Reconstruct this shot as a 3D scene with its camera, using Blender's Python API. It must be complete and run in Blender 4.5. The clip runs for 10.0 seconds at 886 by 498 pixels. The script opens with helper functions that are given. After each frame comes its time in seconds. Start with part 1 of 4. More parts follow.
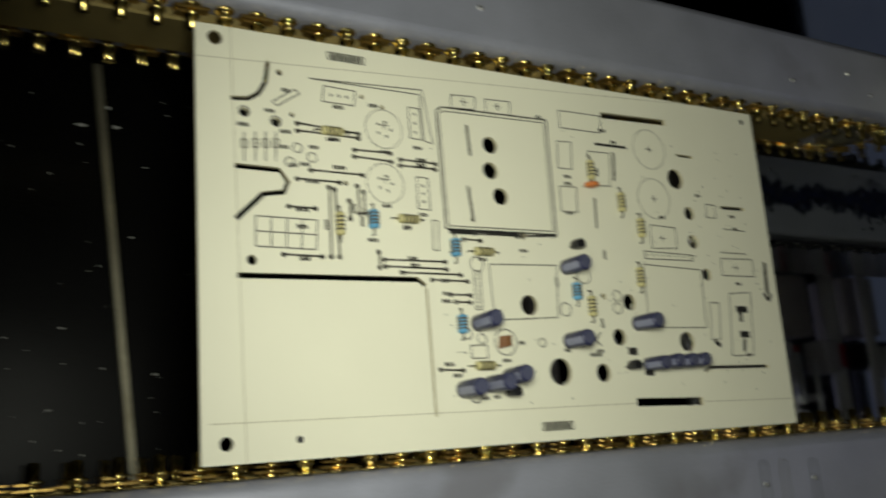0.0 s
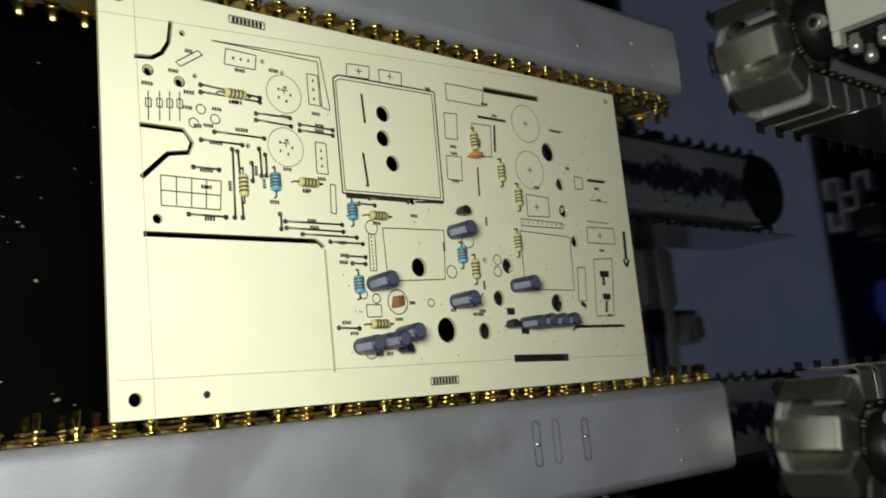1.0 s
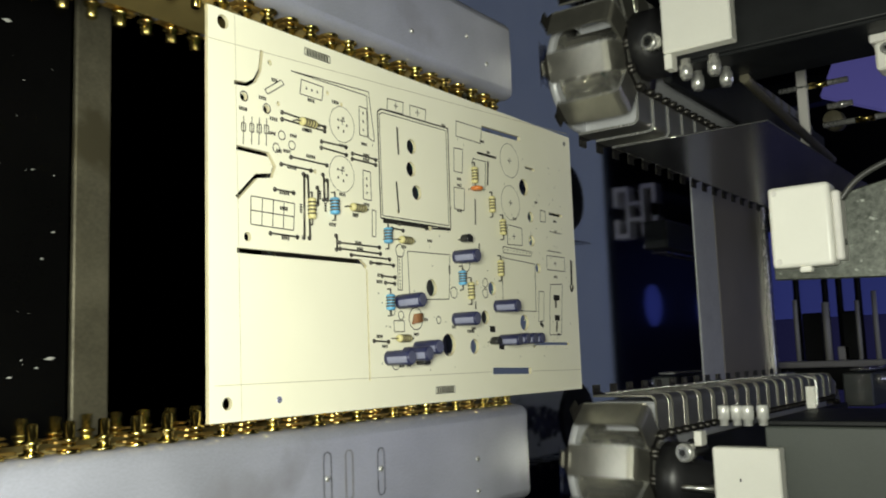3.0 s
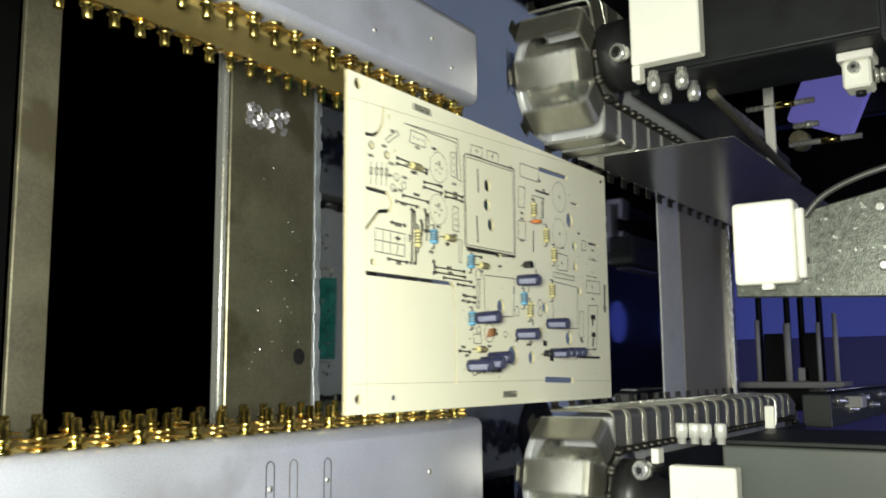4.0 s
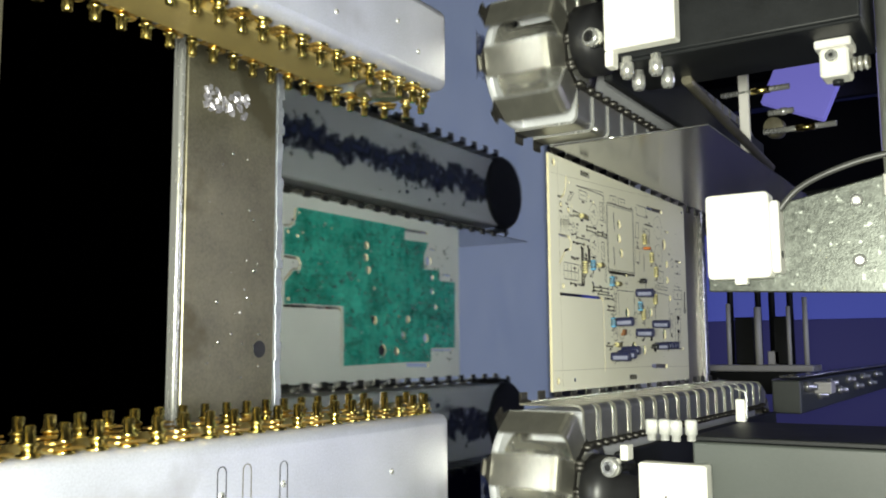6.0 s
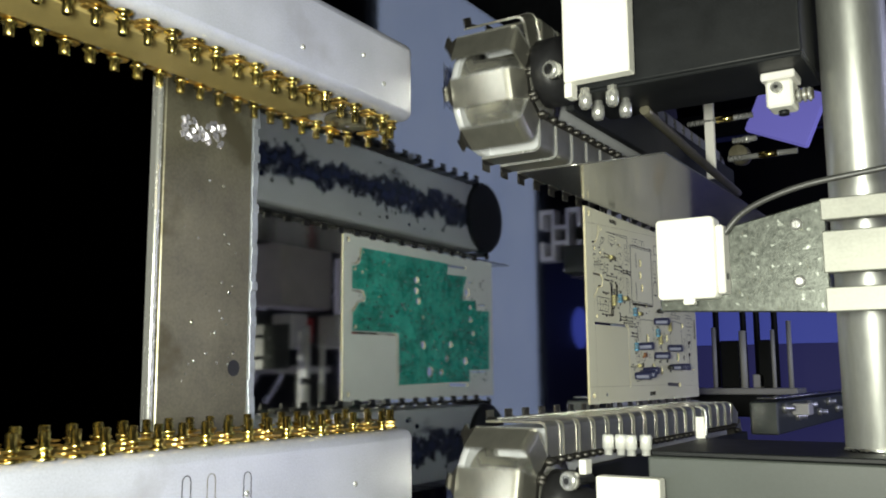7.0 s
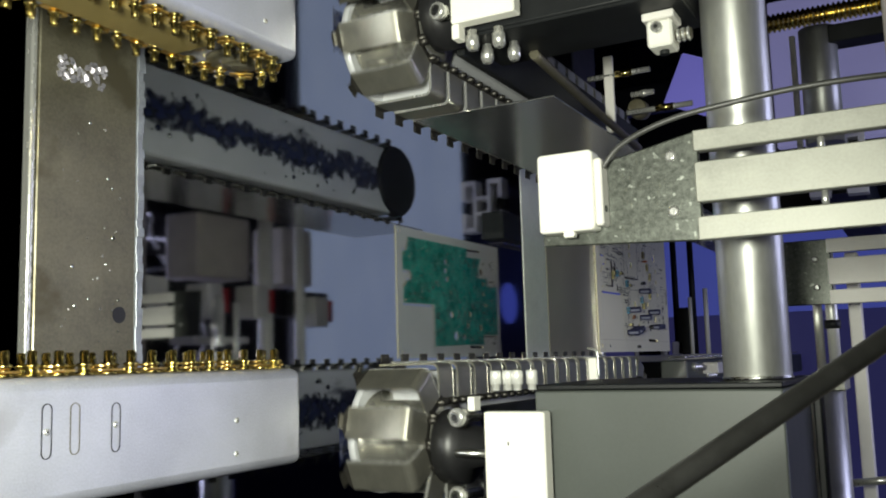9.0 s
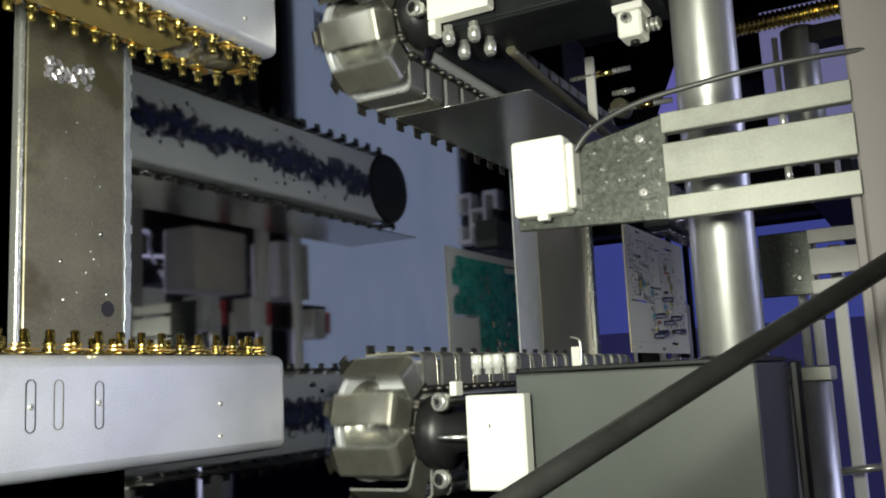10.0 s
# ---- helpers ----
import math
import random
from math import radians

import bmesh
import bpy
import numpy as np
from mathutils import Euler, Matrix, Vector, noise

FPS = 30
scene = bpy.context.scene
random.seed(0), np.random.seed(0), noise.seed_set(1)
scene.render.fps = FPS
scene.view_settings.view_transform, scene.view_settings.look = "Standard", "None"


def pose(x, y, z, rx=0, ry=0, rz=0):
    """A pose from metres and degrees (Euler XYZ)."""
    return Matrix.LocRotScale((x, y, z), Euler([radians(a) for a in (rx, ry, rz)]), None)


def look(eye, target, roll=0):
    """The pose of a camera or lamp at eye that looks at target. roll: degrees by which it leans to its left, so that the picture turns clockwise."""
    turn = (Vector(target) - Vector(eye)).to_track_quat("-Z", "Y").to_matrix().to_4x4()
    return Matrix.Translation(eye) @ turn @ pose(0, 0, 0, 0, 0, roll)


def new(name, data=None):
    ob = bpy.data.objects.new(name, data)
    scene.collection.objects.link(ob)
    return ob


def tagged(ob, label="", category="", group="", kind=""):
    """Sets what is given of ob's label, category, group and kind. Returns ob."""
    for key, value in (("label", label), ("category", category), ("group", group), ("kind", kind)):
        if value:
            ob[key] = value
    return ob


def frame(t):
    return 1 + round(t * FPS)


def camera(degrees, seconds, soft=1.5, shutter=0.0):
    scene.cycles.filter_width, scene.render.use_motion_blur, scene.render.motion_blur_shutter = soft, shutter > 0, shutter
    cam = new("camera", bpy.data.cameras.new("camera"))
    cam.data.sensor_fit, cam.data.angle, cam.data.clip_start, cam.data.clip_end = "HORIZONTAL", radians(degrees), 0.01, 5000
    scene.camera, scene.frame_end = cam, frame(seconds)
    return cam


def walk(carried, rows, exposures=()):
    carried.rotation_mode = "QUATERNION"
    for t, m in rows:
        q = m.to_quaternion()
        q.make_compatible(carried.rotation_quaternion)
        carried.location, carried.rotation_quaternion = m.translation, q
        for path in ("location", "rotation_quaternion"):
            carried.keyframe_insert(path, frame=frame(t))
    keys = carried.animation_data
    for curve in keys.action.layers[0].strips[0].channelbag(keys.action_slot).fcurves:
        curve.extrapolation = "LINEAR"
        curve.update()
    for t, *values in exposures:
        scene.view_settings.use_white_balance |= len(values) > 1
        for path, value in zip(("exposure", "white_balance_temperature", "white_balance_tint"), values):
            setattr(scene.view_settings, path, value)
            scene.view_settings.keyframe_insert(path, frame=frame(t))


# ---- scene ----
cam = camera(52.12, 10.0, soft=1.9, shutter=0.5)
PATH = [
    (0.0, pose(-0.0745, 0.0002, 0.2780, 14.787, -29.503, -4.791)),
    (0.5, pose(-0.0396, -0.0038, 0.2843, 14.334, -34.104, -6.365)),
    (1.0, pose(-0.0441, -0.0043, 0.2780, 14.293, -39.779, -7.024)),
    (1.5, pose(-0.0535, -0.0002, 0.2615, 14.523, -45.796, -6.769)),
    (2.0, pose(-0.0440, 0.0044, 0.2444, 12.302, -48.219, -4.755)),
    (2.5, pose(-0.0357, 0.0070, 0.2376, 11.929, -50.255, -4.683)),
    (3.0, pose(-0.0159, 0.0179, 0.2424, 9.795, -53.786, -3.365)),
    (4.5, pose(-0.0036, 0.0166, 0.2390, 8.157, -56.143, -0.282)),
    (5.0, pose(0.0006, 0.0180, 0.2429, 8.263, -55.363, -0.794)),
    (5.5, pose(0.0135, 0.0249, 0.2292, 6.368, -57.491, -0.612)),
    (7.0, pose(0.0017, 0.0208, 0.2602, 8.686, -57.892, -0.806)),
    (7.5, pose(0.0073, 0.0126, 0.2646, 7.656, -59.698, -1.224)),
    (8.0, pose(0.0128, 0.0068, 0.2677, 8.868, -61.131, -2.569)),
    (8.5, pose(0.0142, 0.0017, 0.2711, 9.413, -61.658, -3.175)),
    (9.0, pose(0.0173, -0.0031, 0.2807, 10.085, -61.702, -3.511)),
    (9.5, pose(0.0176, -0.0140, 0.2924, 11.903, -61.268, -4.704)),
    (10.0, pose(0.0157, -0.0230, 0.2956, 13.419, -61.211, -5.710)),
]
BOARD = [
    (0.0, pose(0.0000, 0, 0)),
    (0.5, pose(0.0287, 0, 0)),
    (1.0, pose(0.0580, 0, 0)),
    (1.5, pose(0.0873, 0, 0)),
    (2.0, pose(0.1225, 0, 0)),
    (2.5, pose(0.1530, 0, 0)),
    (3.0, pose(0.1836, 0, 0)),
    (4.5, pose(0.3413, 0, 0)),
    (5.0, pose(0.3994, 0, 0)),
    (5.5, pose(0.4510, 0, 0)),
    (7.0, pose(0.6147, 0, 0)),
    (7.5, pose(0.6676, 0, 0)),
    (8.0, pose(0.7288, 0, 0)),
    (8.5, pose(0.7855, 0, 0)),
    (9.0, pose(0.8585, 0, 0)),
    (9.5, pose(0.9299, 0, 0)),
    (10.0, pose(0.9916, 0, 0)),
]
EXPOSURES = [(0.0, -0.15), (0.5, 0.15), (1.0, 0.5), (1.5, 0.8), (2.0, 0.9), (2.5, 1.15), (3.0, 1.5), (4.5, 2.55), (5.0, 2.65), (5.5, 3.05), (7.0, 2.8), (8.5, 2.7), (10.0, 2.6)]
walk(cam, PATH, EXPOSURES)
scene.cycles.sample_clamp_indirect = 0.0
scene.cycles.caustics_reflective = True
scene.cycles.blur_glossy = 0.45

# ---- light: the hand-held torch beside the lens, an added fill lamp, dim room air ----
world = bpy.data.worlds.new("room_air")
scene.world = world
world.use_nodes = True
air = world.node_tree.nodes["Background"]
air.inputs[0].default_value = (0.30, 0.34, 1.0, 1)
air.inputs[1].default_value = 0.005
torch = new("torch", bpy.data.lights.new("torch", "SPOT"))
torch.data.energy = 3.3
torch.data.spot_size, torch.data.spot_blend = math.radians(128), 1.0
torch.data.color = (0.955, 0.98, 0.835)
torch.data.shadow_soft_size = 0.034
torch.matrix_basis = look((-0.032, 0.032, 0.235), (0.23, 0.07, 0.0))
# unseen area lamp, added as bluish fill over the far side
hood = new("unseen_fill_lamp", bpy.data.lights.new("unseen_fill_lamp", "AREA"))
hood.data.shape, hood.data.size, hood.data.size_y = "RECTANGLE", 0.35, 0.5
hood.data.energy, hood.data.color = 0.5, (0.62, 0.64, 1.0)
hood.matrix_basis = pose(1.0, 0.10, 0.97)
PANEL_GLOW = 0.036
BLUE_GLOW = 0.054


# ---- materials ----
def material(name, color, rough=0.5, metal=0.0, spread=0.12, scale=60.0, fine=900.0, bump=0.05, dirt=None, dirt_at=0.62, stretch=(1, 1, 1), rough_spread=0.12, vary=0.0, gloss=0.5):
    """A surface with variation at two scales: broad stains and fine grain."""
    m = bpy.data.materials.new(name)
    m.use_nodes = True
    n, l = m.node_tree.nodes, m.node_tree.links
    b = n["Principled BSDF"]
    b.inputs["Metallic"].default_value = metal
    b.inputs["Specular IOR Level"].default_value = gloss
    tc, mp = n.new("ShaderNodeTexCoord"), n.new("ShaderNodeMapping")
    mp.inputs["Scale"].default_value = stretch
    l.new(tc.outputs["Object"], mp.inputs["Vector"])
    big, small = n.new("ShaderNodeTexNoise"), n.new("ShaderNodeTexNoise")
    for t, s, d in ((big, scale, 4), (small, fine, 2)):
        t.inputs["Scale"].default_value, t.inputs["Detail"].default_value = s, d
        l.new(mp.outputs["Vector"], t.inputs["Vector"])
    ramp = n.new("ShaderNodeValToRGB")
    ramp.color_ramp.elements[0].position, ramp.color_ramp.elements[1].position = 0.3, 0.72
    ramp.color_ramp.elements[0].color = (*[max(0, c * (1 - spread)) for c in color], 1)
    ramp.color_ramp.elements[1].color = (*[min(1, c * (1 + spread)) for c in color], 1)
    mix = n.new("ShaderNodeMath")
    mix.operation = "MULTIPLY_ADD"
    mix.inputs[1].default_value, mix.inputs[2].default_value = 0.35, 0.0
    l.new(small.outputs["Fac"], mix.inputs[0])
    add = n.new("ShaderNodeMath")
    add.operation = "MULTIPLY_ADD"
    add.inputs[1].default_value = 0.65
    l.new(big.outputs["Fac"], add.inputs[0])
    l.new(mix.outputs[0], add.inputs[2])
    l.new(add.outputs[0], ramp.inputs["Fac"])
    out = ramp.outputs["Color"]
    if vary:
        info, hsv, mr = n.new("ShaderNodeObjectInfo"), n.new("ShaderNodeHueSaturation"), n.new("ShaderNodeMapRange")
        mr.inputs["To Min"].default_value, mr.inputs["To Max"].default_value = 1 - vary, 1 + vary
        l.new(info.outputs["Random"], mr.inputs["Value"])
        l.new(mr.outputs["Result"], hsv.inputs["Value"])
        l.new(out, hsv.inputs["Color"])
        out = hsv.outputs["Color"]
    if dirt:
        spot, cut, blend = n.new("ShaderNodeTexNoise"), n.new("ShaderNodeValToRGB"), n.new("ShaderNodeMix")
        spot.inputs["Scale"].default_value, spot.inputs["Detail"].default_value = scale * 0.6, 6
        l.new(mp.outputs["Vector"], spot.inputs["Vector"])
        cut.color_ramp.elements[0].position, cut.color_ramp.elements[1].position = dirt_at, dirt_at + 0.08
        l.new(spot.outputs["Fac"], cut.inputs["Fac"])
        blend.data_type = "RGBA"
        blend.inputs["B"].default_value = (*dirt, 1)
        l.new(cut.outputs["Color"], blend.inputs["Factor"])
        l.new(out, blend.inputs["A"])
        out = blend.outputs["Result"]
    l.new(out, b.inputs["Base Color"])
    rr = n.new("ShaderNodeMapRange")
    rr.inputs["To Min"].default_value, rr.inputs["To Max"].default_value = max(0.02, rough - rough_spread), min(1, rough + rough_spread)
    l.new(add.outputs[0], rr.inputs["Value"])
    l.new(rr.outputs["Result"], b.inputs["Roughness"])
    bp = n.new("ShaderNodeBump")
    bp.inputs["Strength"].default_value, bp.inputs["Distance"].default_value = bump, 0.0005
    l.new(small.outputs["Fac"], bp.inputs["Height"])
    l.new(bp.outputs["Normal"], b.inputs["Normal"])
    return m


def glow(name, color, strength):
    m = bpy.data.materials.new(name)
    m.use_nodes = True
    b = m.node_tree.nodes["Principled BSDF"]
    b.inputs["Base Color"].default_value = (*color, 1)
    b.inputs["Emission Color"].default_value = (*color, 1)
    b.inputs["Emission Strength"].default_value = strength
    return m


BOARD_TOP = material("cream_board_laminate", (0.80, 0.78, 0.62), 0.55, spread=0.03, scale=25, fine=1500, bump=0.03)
BOARD_EDGE = material("laminate_edge", (0.55, 0.50, 0.33), 0.8)
BOARD_UNDER = material("white_underside", (0.93, 0.93, 0.91), 0.5, spread=0.04, scale=30)
MASK_GREEN = material("green_solder_mask", (0.014, 0.36, 0.28), 0.28, spread=0.45, scale=70, fine=500, bump=0.1, dirt=(0.10, 0.26, 0.23), dirt_at=0.55)


def copper_under(m, scale):
    """Tracks and copper areas that show lighter through the mask: squarish patches inside broad darker and paler zones."""
    n, l = m.node_tree.nodes, m.node_tree.links
    tc, cell, broad, fine, ramp = n.new("ShaderNodeTexCoord"), n.new("ShaderNodeTexVoronoi"), n.new("ShaderNodeTexNoise"), n.new("ShaderNodeTexNoise"), n.new("ShaderNodeValToRGB")
    cell.distance = "MANHATTAN"
    for t, v in ((cell, scale), (broad, 22.0), (fine, 260.0)):
        t.inputs["Scale"].default_value = v
        l.new(tc.outputs["Object"], t.inputs["Vector"])
    total = None
    for socket, weight in ((cell.outputs["Color"], 0.34), (broad.outputs["Fac"], 0.80), (fine.outputs["Fac"], 0.45)):
        q = n.new("ShaderNodeMath")
        q.operation = "MULTIPLY_ADD"
        q.inputs[1].default_value = weight
        q.inputs[2].default_value = -0.30
        l.new(socket, q.inputs[0])
        if total is not None:
            l.new(total, q.inputs[2])
        total = q.outputs[0]
    for e, p, c in zip(ramp.color_ramp.elements, (0.22, 0.78), ((0.006, 0.16, 0.115, 1), (0.075, 0.68, 0.55, 1))):
        e.position, e.color = p, c
    l.new(total, ramp.inputs["Fac"])
    l.new(ramp.outputs["Color"], n["Principled BSDF"].inputs["Base Color"])


copper_under(MASK_GREEN, 170)
SOLDER = material("solder", (0.75, 0.76, 0.75), 0.25, 1.0)
INK = material("black_legend_ink", (0.018, 0.017, 0.016), 0.8, gloss=0.2)
INK_THIN = material("worn_grey_legend_ink", (0.14, 0.135, 0.11), 0.8, gloss=0.2)
SCORE = material("score_line", (0.36, 0.33, 0.24), 0.9)
WIRE = material("tinned_wire", (0.09, 0.085, 0.075), 0.35, 0.9)
RES_TAN = material("tan_resistor_body", (0.52, 0.47, 0.22), 0.45, spread=0.2)
RES_BLUE = material("blue_resistor_body", (0.10, 0.32, 0.52), 0.4, spread=0.2)
BAND = material("dark_colour_band", (0.07, 0.06, 0.035), 0.5)
CAP_BLUE = material("blue_capacitor_sleeve", (0.018, 0.021, 0.066), 0.35, spread=0.2, scale=150)
CAP_STRIPE = material("pale_sleeve_stripe", (0.20, 0.21, 0.30), 0.35)
CAP_TOP = material("capacitor_can_top", (0.10, 0.105, 0.17), 0.35, 0.3)
BLACK_PLASTIC = material("black_plastic", (0.012, 0.012, 0.013), 0.4)
ORANGE = material("orange_disc", (0.55, 0.16, 0.03), 0.45)
BROWN = material("brown_coil", (0.22, 0.10, 0.04), 0.5)
ALU = material("satin_anodised_aluminium", (0.43, 0.44, 0.52), 0.42, 0.5, spread=0.18, scale=26, fine=1200, bump=0.06, dirt=(0.34, 0.34, 0.39), dirt_at=0.60)
ALU_GREASY = material("greasy_grey_aluminium", (0.55, 0.56, 0.58), 0.4, 0.2, spread=0.15, scale=40, dirt=(0.06, 0.065, 0.09), dirt_at=0.66, stretch=(0.35, 1, 1))
GOLD = material("gold_plated_steel", (0.88, 0.68, 0.22), 0.18, 1.0, spread=0.15, scale=150, fine=300, bump=0.0, rough_spread=0.06, vary=0.2)
GOLD_DULL = material("dull_yellow_guide", (0.42, 0.33, 0.13), 0.5, 0.8, spread=0.12, scale=40)
LINK_BLACK = material("oiled_black_roller", (0.05, 0.047, 0.042), 0.35, 0.7, spread=0.3)
LINK_DARK = material("oiled_bronze_link", (0.34, 0.22, 0.06), 0.32, 0.85, spread=0.3, vary=0.4)
STEEL_BROWN = material("stained_brushed_steel", (0.178, 0.164, 0.116), 0.38, 0.65, spread=0.34, scale=34, fine=700, bump=0.1, dirt=(0.108, 0.096, 0.060), dirt_at=0.60)
STEEL = material("brushed_steel", (0.55, 0.55, 0.52), 0.3, 1.0, spread=0.1, scale=30, stretch=(1, 1, 0.2))
STEEL_BRIGHT = material("polished_steel", (0.62, 0.62, 0.59), 0.27, 0.72, spread=0.07, scale=30, rough_spread=0.08, bump=0.08, stretch=(1, 0.15, 1))
STEEL_SHEET = material("polished_side_sheet", (0.50, 0.50, 0.50), 0.16, 0.9, spread=0.1, scale=14, rough_spread=0.08)
FINGER_STEEL = material("finger_spring_steel", (0.44, 0.43, 0.37), 0.33, 0.88, spread=0.15, scale=120)
DRUM_STEEL = material("turned_steel_drum", (0.66, 0.65, 0.58), 0.20, 0.85, spread=0.12, scale=60, stretch=(1, 1, 4))
DECK_PALE = material("pale_speckled_plate", (0.78, 0.79, 0.78), 0.5, 0.15, spread=0.1, scale=40, fine=300)
DECK_BROWN = material("brownish_plate", (0.46, 0.42, 0.34), 0.45, 0.35, spread=0.16, scale=10)
SCRATCHED = material("scratched_grey_steel", (0.10, 0.107, 0.094), 0.38, 0.7, spread=0.45, scale=420, fine=1100, bump=0.15, dirt=(0.36, 0.38, 0.34), dirt_at=0.64)
SHAFT_STEEL = material("ground_steel_shaft", (0.66, 0.67, 0.63), 0.46, 0.85, spread=0.14, scale=70, fine=500, bump=0.03, rough_spread=0.08, stretch=(1, 0.25, 1))


def ground_round(m, axis):
    """Ground round its axis: highlights stretch along it."""
    n, l = m.node_tree.nodes, m.node_tree.links
    t = n.new("ShaderNodeTangent")
    t.direction_type, t.axis = "RADIAL", axis
    l.new(t.outputs[0], n["Principled BSDF"].inputs["Tangent"])
    n["Principled BSDF"].inputs["Anisotropic"].default_value = 0.55
    n["Principled BSDF"].inputs["Anisotropic Rotation"].default_value = 0.25


ground_round(SHAFT_STEEL, "Y")
DIM_BLUE = glow("dim_blue_port_glow", (0.05, 0.07, 0.40), 0.072)
COMB = material("milled_pale_aluminium", (0.30, 0.30, 0.265), 0.48, 0.45, spread=0.2, scale=70, fine=700, bump=0.05)
MIRROR = material("mirror_glass", (0.92, 0.94, 0.95), 0.04, 1.0, spread=0.02, scale=12, bump=0.004, rough_spread=0.015)
BLACK_SHEET = material("black_glossy_sheet", (0.0022, 0.0022, 0.0022), 0.30, 0.0, spread=0.3, scale=20, gloss=0.06)
VOID = material("black_shade_sheet", (0.0001, 0.0001, 0.0001), 0.9, gloss=0.0)
DUST = material("dust_specks", (0.34, 0.34, 0.32), 0.8)
WHITE_PAINT = material("white_painted_block", (0.80, 0.79, 0.72), 0.45, spread=0.03, scale=40)
WHITE_PLASTIC = material("white_plastic", (0.82, 0.81, 0.74), 0.4, spread=0.02)
GREY_PAINT = material("grey_green_paint", (0.070, 0.078, 0.071), 0.45, spread=0.1, scale=22)
BLACK_PAINT = material("black_paint", (0.009, 0.010, 0.011), 0.5, spread=0.4, gloss=0.3)
GREASE = material("dark_blue_grease", (0.016, 0.021, 0.058), 0.22, spread=0.5, scale=120, bump=0.6)


def thin_out(m):
    """Grease thins out in patches away from the middle of its band (local y = 0)."""
    n, l = m.node_tree.nodes, m.node_tree.links
    tc, sep, noise, warp = n.new("ShaderNodeTexCoord"), n.new("ShaderNodeSeparateXYZ"), n.new("ShaderNodeTexNoise"), n.new("ShaderNodeTexNoise")
    l.new(tc.outputs["Object"], sep.inputs[0])
    for t, s in ((noise, 110), (warp, 26)):
        t.inputs["Scale"].default_value, t.inputs["Detail"].default_value = s, 5
        l.new(tc.outputs["Object"], t.inputs["Vector"])
    def op(kind, a, b):
        q = n.new("ShaderNodeMath")
        q.operation = kind
        for i, v in enumerate((a, b)):
            if isinstance(v, float):
                q.inputs[i].default_value = v
            else:
                l.new(v, q.inputs[i])
        return q.outputs[0]
    shift = op("MULTIPLY", op("SUBTRACT", warp.outputs["Fac"], 0.5), 0.034)
    away = op("DIVIDE", op("ABSOLUTE", op("ADD", sep.outputs["Y"], shift), 0.0), 0.017)
    amount = op("SUBTRACT", op("MULTIPLY", noise.outputs["Fac"], 2.4), op("ADD", op("POWER", away, 1.6), 0.48))
    cut = n.new("ShaderNodeMapRange")
    cut.inputs["From Min"].default_value, cut.inputs["From Max"].default_value = 0.0, 0.7
    l.new(amount, cut.inputs["Value"])
    l.new(cut.outputs["Result"], n["Principled BSDF"].inputs["Alpha"])


thin_out(GREASE)
GREASE_DROP = material("dark_grease_drop", (0.010, 0.013, 0.04), 0.15)
RIM = material("cut_sheet_edge", (0.30, 0.32, 0.36), 0.4, 0.5, spread=0.3, scale=120)
BLACK_RUBBER = material("black_rubber", (0.020, 0.020, 0.019), 0.32, spread=0.25, scale=90)
CABLE = material("grey_cable_sheath", (0.055, 0.055, 0.052), 0.38)
ROD_SATIN = material("satin_chromed_rod", (0.78, 0.78, 0.74), 0.32, 0.35, spread=0.08)
FRAME_PAINT = material("warm_grey_frame_paint", (0.25, 0.225, 0.22), 0.55, spread=0.06, scale=15)
HOUSING = material("dull_beige_housing", (0.60, 0.55, 0.46), 0.6, spread=0.12, scale=30)
VIOLET_GREY_PAINT = material("violet_grey_paint", (0.42, 0.40, 0.62), 0.5, spread=0.1, scale=40)
DARK = material("dark_machine_paint", (0.012, 0.012, 0.016), 0.6, spread=0.4, scale=8)
RED = material("red_plastic", (0.45, 0.012, 0.015), 0.4)
PALE = material("pale_housing", (0.70, 0.68, 0.64), 0.5, spread=0.06)
TAPE = material("clear_tape", (0.27, 0.26, 0.29), 0.22, 0.5, spread=0.3, scale=160, bump=0.6)
# no lamp: light bounced onto the panel is put in as emission
PANEL = glow("glowing_frosted_panel", (0.55, 0.62, 0.92), PANEL_GLOW)


def mottle(m, low, high):
    """Faint clouds and streaks in a frosted panel."""
    n, l = m.node_tree.nodes, m.node_tree.links
    tc, mp, noise, ramp = n.new("ShaderNodeTexCoord"), n.new("ShaderNodeMapping"), n.new("ShaderNodeTexNoise"), n.new("ShaderNodeValToRGB")
    mp.inputs["Scale"].default_value = (22, 9, 9)
    noise.inputs["Scale"].default_value, noise.inputs["Detail"].default_value = 1.0, 5
    l.new(tc.outputs["Object"], mp.inputs["Vector"])
    l.new(mp.outputs["Vector"], noise.inputs["Vector"])
    ramp.color_ramp.elements[0].position, ramp.color_ramp.elements[1].position = 0.3, 0.7
    ramp.color_ramp.elements[0].color, ramp.color_ramp.elements[1].color = (*low, 1), (*high, 1)
    l.new(noise.outputs["Fac"], ramp.inputs["Fac"])
    l.new(ramp.outputs["Color"], n["Principled BSDF"].inputs["Emission Color"])


mottle(PANEL, (0.47, 0.58, 0.84), (0.57, 0.68, 0.93))
# light of the far hall, put into these colours as emission
BLUE = glow("blue_glow_distance", (0.11, 0.14, 0.62), BLUE_GLOW)
NAVY = glow("navy_glow_distance", (0.045, 0.045, 0.17), BLUE_GLOW)
VIOLET = glow("violet_glow_distance", (0.28, 0.26, 0.85), BLUE_GLOW)
VIOLET_GREY = glow("grey_violet_glow_distance", (0.34, 0.33, 0.62), BLUE_GLOW)


